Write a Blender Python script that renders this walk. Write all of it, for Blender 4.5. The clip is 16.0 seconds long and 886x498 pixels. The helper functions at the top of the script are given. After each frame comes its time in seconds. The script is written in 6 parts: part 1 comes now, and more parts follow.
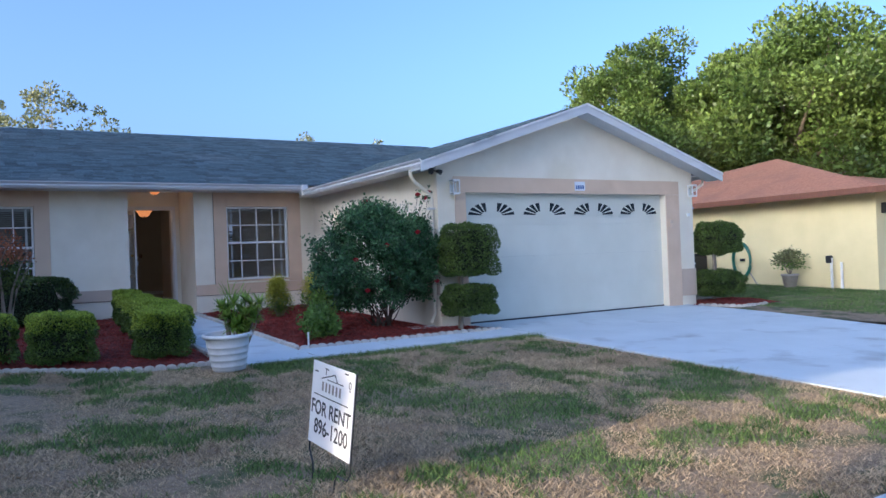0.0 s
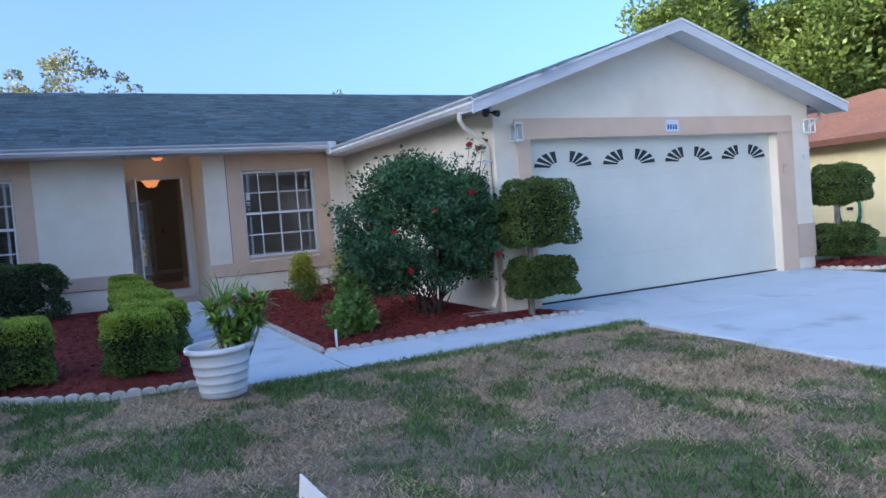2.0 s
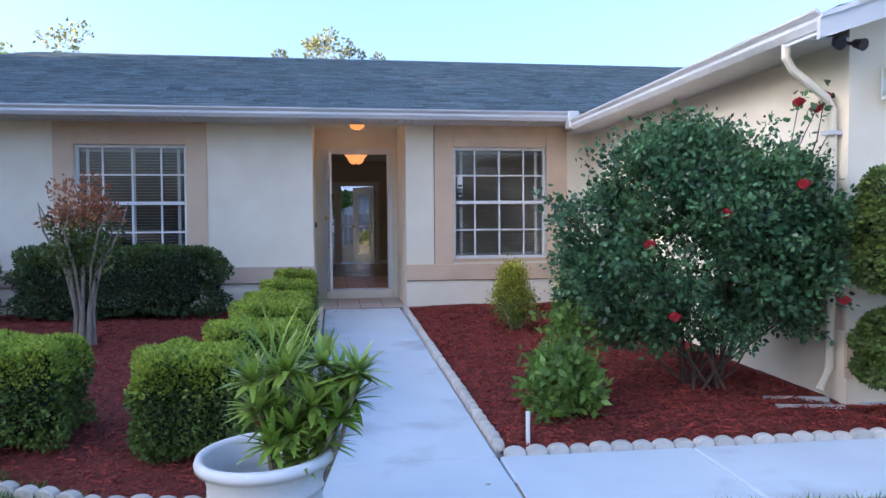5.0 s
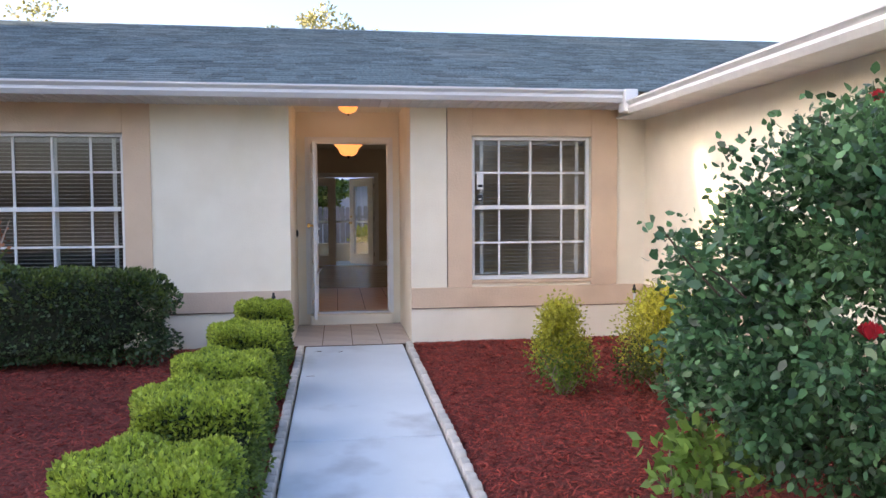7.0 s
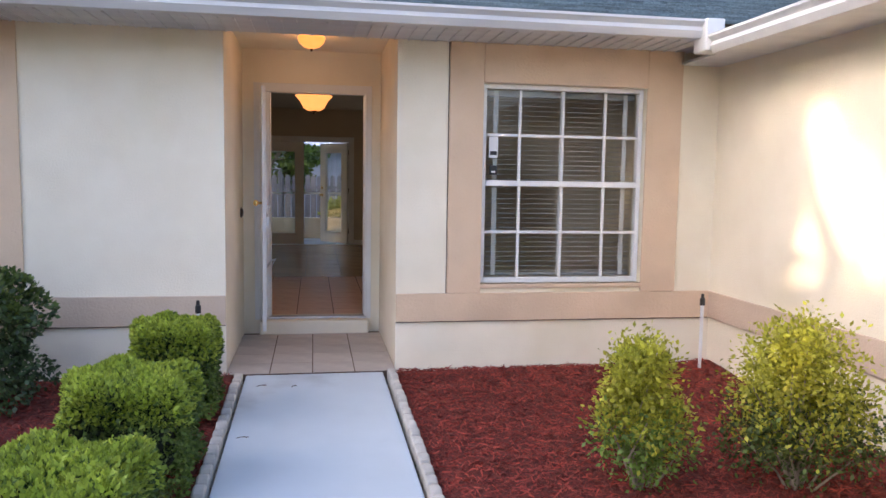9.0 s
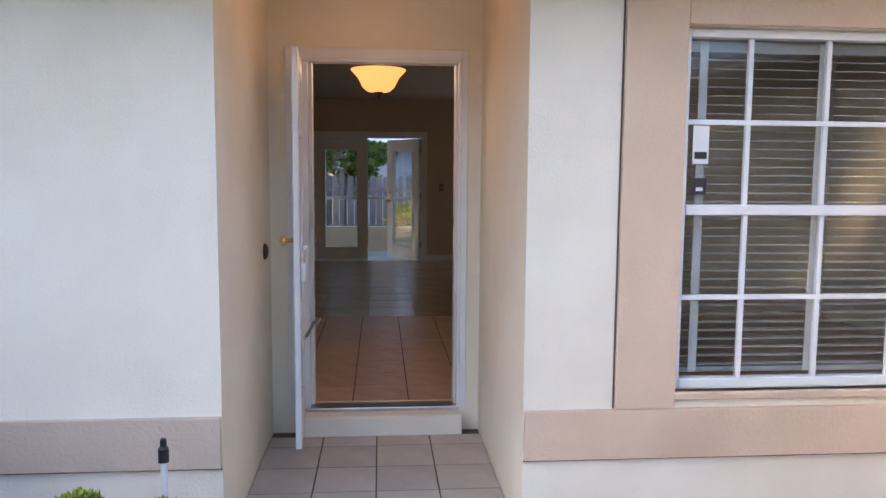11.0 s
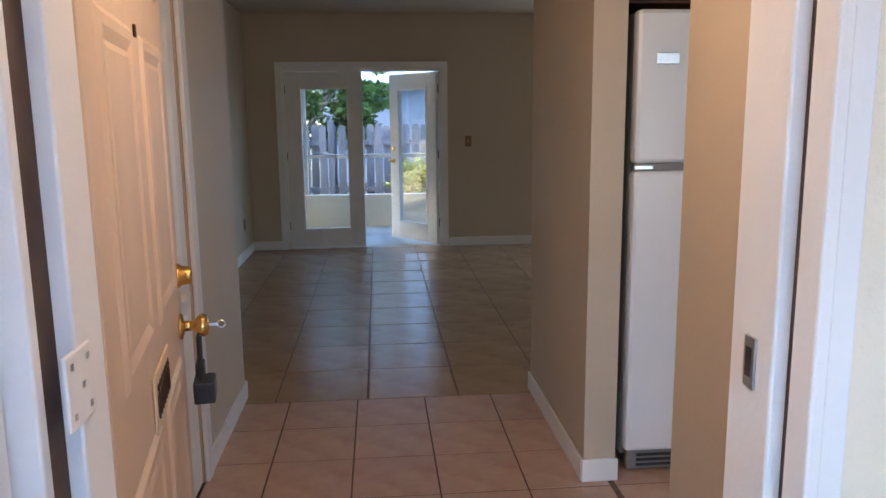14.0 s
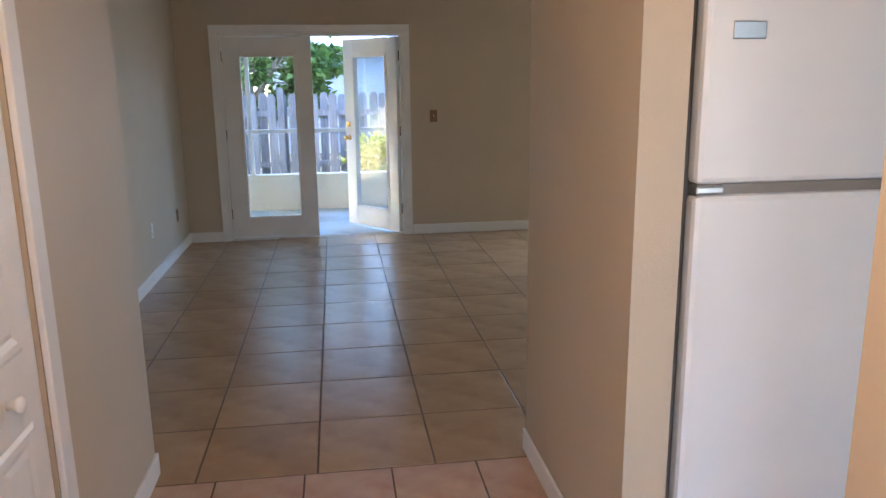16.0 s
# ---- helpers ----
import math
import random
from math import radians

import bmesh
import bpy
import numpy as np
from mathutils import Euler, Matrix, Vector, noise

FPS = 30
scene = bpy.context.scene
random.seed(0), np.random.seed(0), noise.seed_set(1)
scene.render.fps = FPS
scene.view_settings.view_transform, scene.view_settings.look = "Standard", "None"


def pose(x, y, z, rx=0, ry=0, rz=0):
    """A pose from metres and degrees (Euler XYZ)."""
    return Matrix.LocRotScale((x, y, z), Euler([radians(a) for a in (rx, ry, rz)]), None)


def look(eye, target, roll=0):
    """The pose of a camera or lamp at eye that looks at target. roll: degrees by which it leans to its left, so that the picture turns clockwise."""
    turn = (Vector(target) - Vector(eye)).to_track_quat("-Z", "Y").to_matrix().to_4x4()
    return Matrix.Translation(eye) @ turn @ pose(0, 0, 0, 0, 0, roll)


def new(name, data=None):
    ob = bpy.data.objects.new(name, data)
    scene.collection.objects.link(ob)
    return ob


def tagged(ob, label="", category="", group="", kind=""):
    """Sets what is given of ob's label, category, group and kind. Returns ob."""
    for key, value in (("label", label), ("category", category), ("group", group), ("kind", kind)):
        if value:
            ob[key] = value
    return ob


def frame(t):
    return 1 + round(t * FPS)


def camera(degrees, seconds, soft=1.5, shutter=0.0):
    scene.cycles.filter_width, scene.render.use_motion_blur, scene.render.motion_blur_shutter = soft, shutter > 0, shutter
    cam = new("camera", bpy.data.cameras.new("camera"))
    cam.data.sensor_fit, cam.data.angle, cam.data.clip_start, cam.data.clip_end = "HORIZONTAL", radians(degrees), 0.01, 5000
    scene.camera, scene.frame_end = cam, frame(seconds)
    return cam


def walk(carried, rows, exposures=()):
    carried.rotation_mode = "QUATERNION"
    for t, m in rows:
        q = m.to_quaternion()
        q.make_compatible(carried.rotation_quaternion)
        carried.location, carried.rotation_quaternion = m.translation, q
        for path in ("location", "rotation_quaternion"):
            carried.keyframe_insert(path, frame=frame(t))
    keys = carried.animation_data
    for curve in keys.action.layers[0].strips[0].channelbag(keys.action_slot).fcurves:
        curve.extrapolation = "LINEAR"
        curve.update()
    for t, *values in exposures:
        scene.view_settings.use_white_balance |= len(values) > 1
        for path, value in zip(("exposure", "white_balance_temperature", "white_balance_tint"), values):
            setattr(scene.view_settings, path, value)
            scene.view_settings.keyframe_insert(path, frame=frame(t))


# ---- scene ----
cam = camera(61.0, 16.0)
PATH = [
    (0, (-2.831, -15.677, 0.859), (-1.81, -13.957, 0.877), -2.2),
    (0.5, (-2.564, -15.038, 0.928), (-1.531, -13.326, 0.89), -3.3),
    (1, (-2.346, -14.439, 0.974), (-1.283, -12.747, 0.868), -4.7),
    (1.5, (-2.048, -13.905, 1.006), (-1.063, -12.166, 0.918), -6.2),
    (2, (-1.725, -13.381, 0.968), (-0.812, -11.603, 0.884), -4.5),
    (2.5, (-1.377, -12.86, 0.949), (-0.477, -11.075, 0.876), -1.4),
    (3, (-1.068, -12.301, 0.914), (-0.26, -10.473, 0.85), 1.4),
    (3.5, (-0.838, -11.792, 0.925), (-0.18, -9.905, 0.858), 0.5),
    (4, (-0.596, -11.255, 0.943), (-0.093, -9.32, 0.885), 0.5),
    (4.5, (-0.458, -10.699, 0.977), (-0.032, -8.745, 0.928), -0.5),
    (5, (-0.324, -10.176, 0.988), (-0.041, -8.197, 0.924), -0.4),
    (5.2, (-0.28, -9.963, 1.024), (-0.119, -7.971, 0.948), 0.1),
    (7.3, (-0.098, -7.537, 1.296), (0.247, -5.57, 1.178), -0.5),
    (7.5, (-0.068, -7.321, 1.298), (0.347, -5.369, 1.171), -0.4),
    (8, (-0.023, -6.746, 1.3), (0.415, -4.801, 1.149), 0.8),
    (8.5, (-0.025, -6.167, 1.347), (0.386, -4.218, 1.162), 0.3),
    (9, (0.017, -5.624, 1.32), (0.356, -3.662, 1.135), 0.9),
    (9.5, (0.009, -4.961, 1.317), (0.235, -2.982, 1.134), 1.0),
    (10, (0.037, -4.317, 1.347), (0.231, -2.337, 1.148), 0.5),
    (10.2, (0.046, -4.089, 1.384), (0.205, -2.105, 1.188), 0.2),
    (12.3, (-0.008, -1.333, 1.461), (0.176, 0.647, 1.249), 0.9),
    (12.5, (0.023, -1.115, 1.43), (0.192, 0.866, 1.216), 1.0),
    (13, (0.006, -0.505, 1.422), (0.183, 1.471, 1.17), 0.8),
    (13.5, (0.038, 0.085, 1.404), (0.28, 2.049, 1.118), -0.9),
    (14, (-0.008, 0.609, 1.473), (0.159, 2.572, 1.13), -0.6),
    (14.5, (-0.018, 0.979, 1.568), (0.157, 2.927, 1.149), -0.2),
    (15, (0.035, 1.233, 1.575), (0.192, 3.18, 1.145), 0.2),
    (15.5, (0.025, 1.421, 1.583), (0.208, 3.368, 1.161), 0.3),
    (16, (0.038, 1.589, 1.574), (0.308, 3.521, 1.133), -0.7),
]
walk(cam, [(t, look(eye, target, roll)) for t, eye, target, roll in PATH],
     [(0, 1.7, 5450, 14), (2, 1.9, 5450, 14), (3.5, 2.2, 5650, 15), (5, 2.5, 6000, 16), (7.5, 2.95, 7400, 19), (9, 2.95, 7300, 19), (10.2, 3.05, 6800, 18),
      (12.3, 3.2, 6650, 15), (13, 3.6, 6200, 13), (14.5, 4.6, 5600, 8), (15.3, 5.05, 5650, 8), (16, 5.0, 5750, 9)])

# ---- world, sun and lamps ----
SUN_ELEVATION, SUN_AZIMUTH = 13.0, 10.0   # degrees; azimuth turns from -x towards -y
world = bpy.data.worlds.new("sky")
scene.world = world
world.use_nodes = True
wn = world.node_tree
sky = wn.nodes.new("ShaderNodeTexSky")
sky.sky_type, sky.sun_disc = "NISHITA", False
sky.sun_elevation = radians(SUN_ELEVATION)
sky.sun_rotation = radians(-90 - SUN_AZIMUTH)
sky.air_density, sky.dust_density, sky.ozone_density = 0.75, 5.5, 2.8
back = wn.nodes["Background"]
back.inputs["Strength"].default_value = 0.15
wn.links.new(sky.outputs["Color"], back.inputs["Color"])

sun = new("sun", bpy.data.lights.new("sun", "SUN"))
sun.data.energy, sun.data.angle, sun.data.color = 2.0, radians(0.6), (1.0, 0.78, 0.5)
ca, sa = math.cos(radians(SUN_AZIMUTH)), math.sin(radians(SUN_AZIMUTH))
ce, se = math.cos(radians(SUN_ELEVATION)), math.sin(radians(SUN_ELEVATION))
sun.matrix_world = look((-40 * ca * ce, -40 * sa * ce, 40 * se), (0, 0, 0))


def lamp(name, place, watts, colour, radius):
    ob = new(name, bpy.data.lights.new(name, "POINT"))
    ob.location, ob.data.energy, ob.data.color, ob.data.shadow_soft_size = place, watts, colour, radius
    return ob


lamp("foyer_bulb", (0.02, 2.1, 2.13), 1.45, (1.0, 0.74, 0.53), 0.09)
lamp("porch_bulb", (0.0, 0.62, 2.38), 0.3, (1.0, 0.55, 0.25), 0.05)


def daylight(name, eye, target, width, height, watts):
    """An added area lamp that stands for the sky's light in an opening."""
    ob = new(name, bpy.data.lights.new(name, "AREA"))
    ob.matrix_world = look(eye, target)
    ob.data.shape, ob.data.size, ob.data.size_y = "RECTANGLE", width, height
    ob.data.energy, ob.data.color = watts, (0.86, 0.93, 1.0)
    return ob


# first lamp: an added fill for the living room, its source out of view
daylight("living_room_fill", (3.45, 9.24, 1.05), (3.0, 6.0, 0.7), 1.8, 1.9, 2.2)
daylight("kitchen_window_daylight", (1.92, 0.23, 1.28), (1.92, 3.0, 1.1), 1.2, 1.45, 0.9)


# ---- materials ----
def material(name, a, b=None, scale=6.0, rough=0.8, bump=0.0, bump_scale=60.0, metal=0.0, spots=None, spot_scale=1.2,
             spot_edge=(0.5, 0.7), random_by="", spread=0.25, leaf=0.0, stretch=(1, 1, 1), distance=0.01, spec=0.5):
    """A surface whose colour goes from a to b by noise, with larger spots, fine relief and a spread of brightness by piece."""
    m = bpy.data.materials.new(name)
    m.use_nodes = True
    nt = m.node_tree
    N, L = nt.nodes, nt.links
    p = N["Principled BSDF"]
    p.inputs["Roughness"].default_value, p.inputs["Metallic"].default_value = rough, metal
    p.inputs["Specular IOR Level"].default_value = spec
    co = N.new("ShaderNodeTexCoord")
    mp = N.new("ShaderNodeMapping")
    mp.inputs["Scale"].default_value = stretch
    L.new(co.outputs["Object"], mp.inputs["Vector"])
    n1 = N.new("ShaderNodeTexNoise")
    n1.inputs["Scale"].default_value, n1.inputs["Detail"].default_value = scale, 5
    L.new(mp.outputs["Vector"], n1.inputs["Vector"])
    r1 = N.new("ShaderNodeValToRGB")
    r1.color_ramp.elements[0].position, r1.color_ramp.elements[1].position = 0.32, 0.68
    r1.color_ramp.elements[0].color, r1.color_ramp.elements[1].color = (*a, 1), (*(b or a), 1)
    L.new(n1.outputs["Fac"], r1.inputs["Fac"])
    col = r1.outputs["Color"]
    if spots:
        n2 = N.new("ShaderNodeTexNoise")
        n2.inputs["Scale"].default_value, n2.inputs["Detail"].default_value = spot_scale, 6
        L.new(mp.outputs["Vector"], n2.inputs["Vector"])
        r2 = N.new("ShaderNodeValToRGB")
        r2.color_ramp.elements[0].position, r2.color_ramp.elements[1].position = spot_edge
        L.new(n2.outputs["Fac"], r2.inputs["Fac"])
        mx = N.new("ShaderNodeMix")
        mx.data_type = "RGBA"
        mx.inputs["B"].default_value = (*spots, 1)
        L.new(r2.outputs["Color"], mx.inputs["Factor"])
        L.new(col, mx.inputs["A"])
        col = mx.outputs["Result"]
    if random_by:
        src = N.new("ShaderNodeNewGeometry" if random_by == "island" else "ShaderNodeObjectInfo")
        out = src.outputs["Random Per Island" if random_by == "island" else "Random"]
        mr = N.new("ShaderNodeMapRange")
        mr.inputs["To Min"].default_value, mr.inputs["To Max"].default_value = 1 - spread, 1 + spread
        L.new(out, mr.inputs["Value"])
        hs = N.new("ShaderNodeHueSaturation")
        L.new(mr.outputs["Result"], hs.inputs["Value"])
        L.new(col, hs.inputs["Color"])
        col = hs.outputs["Color"]
    L.new(col, p.inputs["Base Color"])
    if bump:
        n3 = N.new("ShaderNodeTexNoise")
        n3.inputs["Scale"].default_value, n3.inputs["Detail"].default_value = bump_scale, 4
        L.new(mp.outputs["Vector"], n3.inputs["Vector"])
        bp = N.new("ShaderNodeBump")
        bp.inputs["Strength"].default_value, bp.inputs["Distance"].default_value = bump, distance
        L.new(n3.outputs["Fac"], bp.inputs["Height"])
        L.new(bp.outputs["Normal"], p.inputs["Normal"])
    if leaf:
        tr = N.new("ShaderNodeBsdfTranslucent")
        L.new(col, tr.inputs["Color"])
        ms = N.new("ShaderNodeMixShader")
        ms.inputs["Fac"].default_value = leaf
        L.new(p.outputs["BSDF"], ms.inputs[1])
        L.new(tr.outputs["BSDF"], ms.inputs[2])
        L.new(ms.outputs["Shader"], N["Material Output"].inputs["Surface"])
    return m


def glass(name, tint=(0.95, 0.97, 0.97), rough=0.02):
    m = bpy.data.materials.new(name)
    m.use_nodes = True
    N, L = m.node_tree.nodes, m.node_tree.links
    g, t, s = N.new("ShaderNodeBsdfGlossy"), N.new("ShaderNodeBsdfTransparent"), N.new("ShaderNodeMixShader")
    g.inputs["Roughness"].default_value = rough
    t.inputs["Color"].default_value = (*tint, 1)
    f, pw, ma = N.new("ShaderNodeLayerWeight"), N.new("ShaderNodeMath"), N.new("ShaderNodeMath")
    pw.operation, ma.operation = "POWER", "MULTIPLY_ADD"
    pw.inputs[1].default_value, ma.inputs[1].default_value, ma.inputs[2].default_value = 2.6, 0.8, 0.03
    L.new(f.outputs["Facing"], pw.inputs[0])
    L.new(pw.outputs["Value"], ma.inputs[0])
    L.new(ma.outputs["Value"], s.inputs["Fac"])
    L.new(t.outputs["BSDF"], s.inputs[1])
    L.new(g.outputs["BSDF"], s.inputs[2])
    L.new(s.outputs["Shader"], N["Material Output"].inputs["Surface"])
    return m


def glow(name, colour, strength, base=(0.6, 0.32, 0.14)):
    m = material(name, base, rough=0.4)
    p = m.node_tree.nodes["Principled BSDF"]
    p.inputs["Emission Color"].default_value, p.inputs["Emission Strength"].default_value = (*colour, 1), strength
    return m


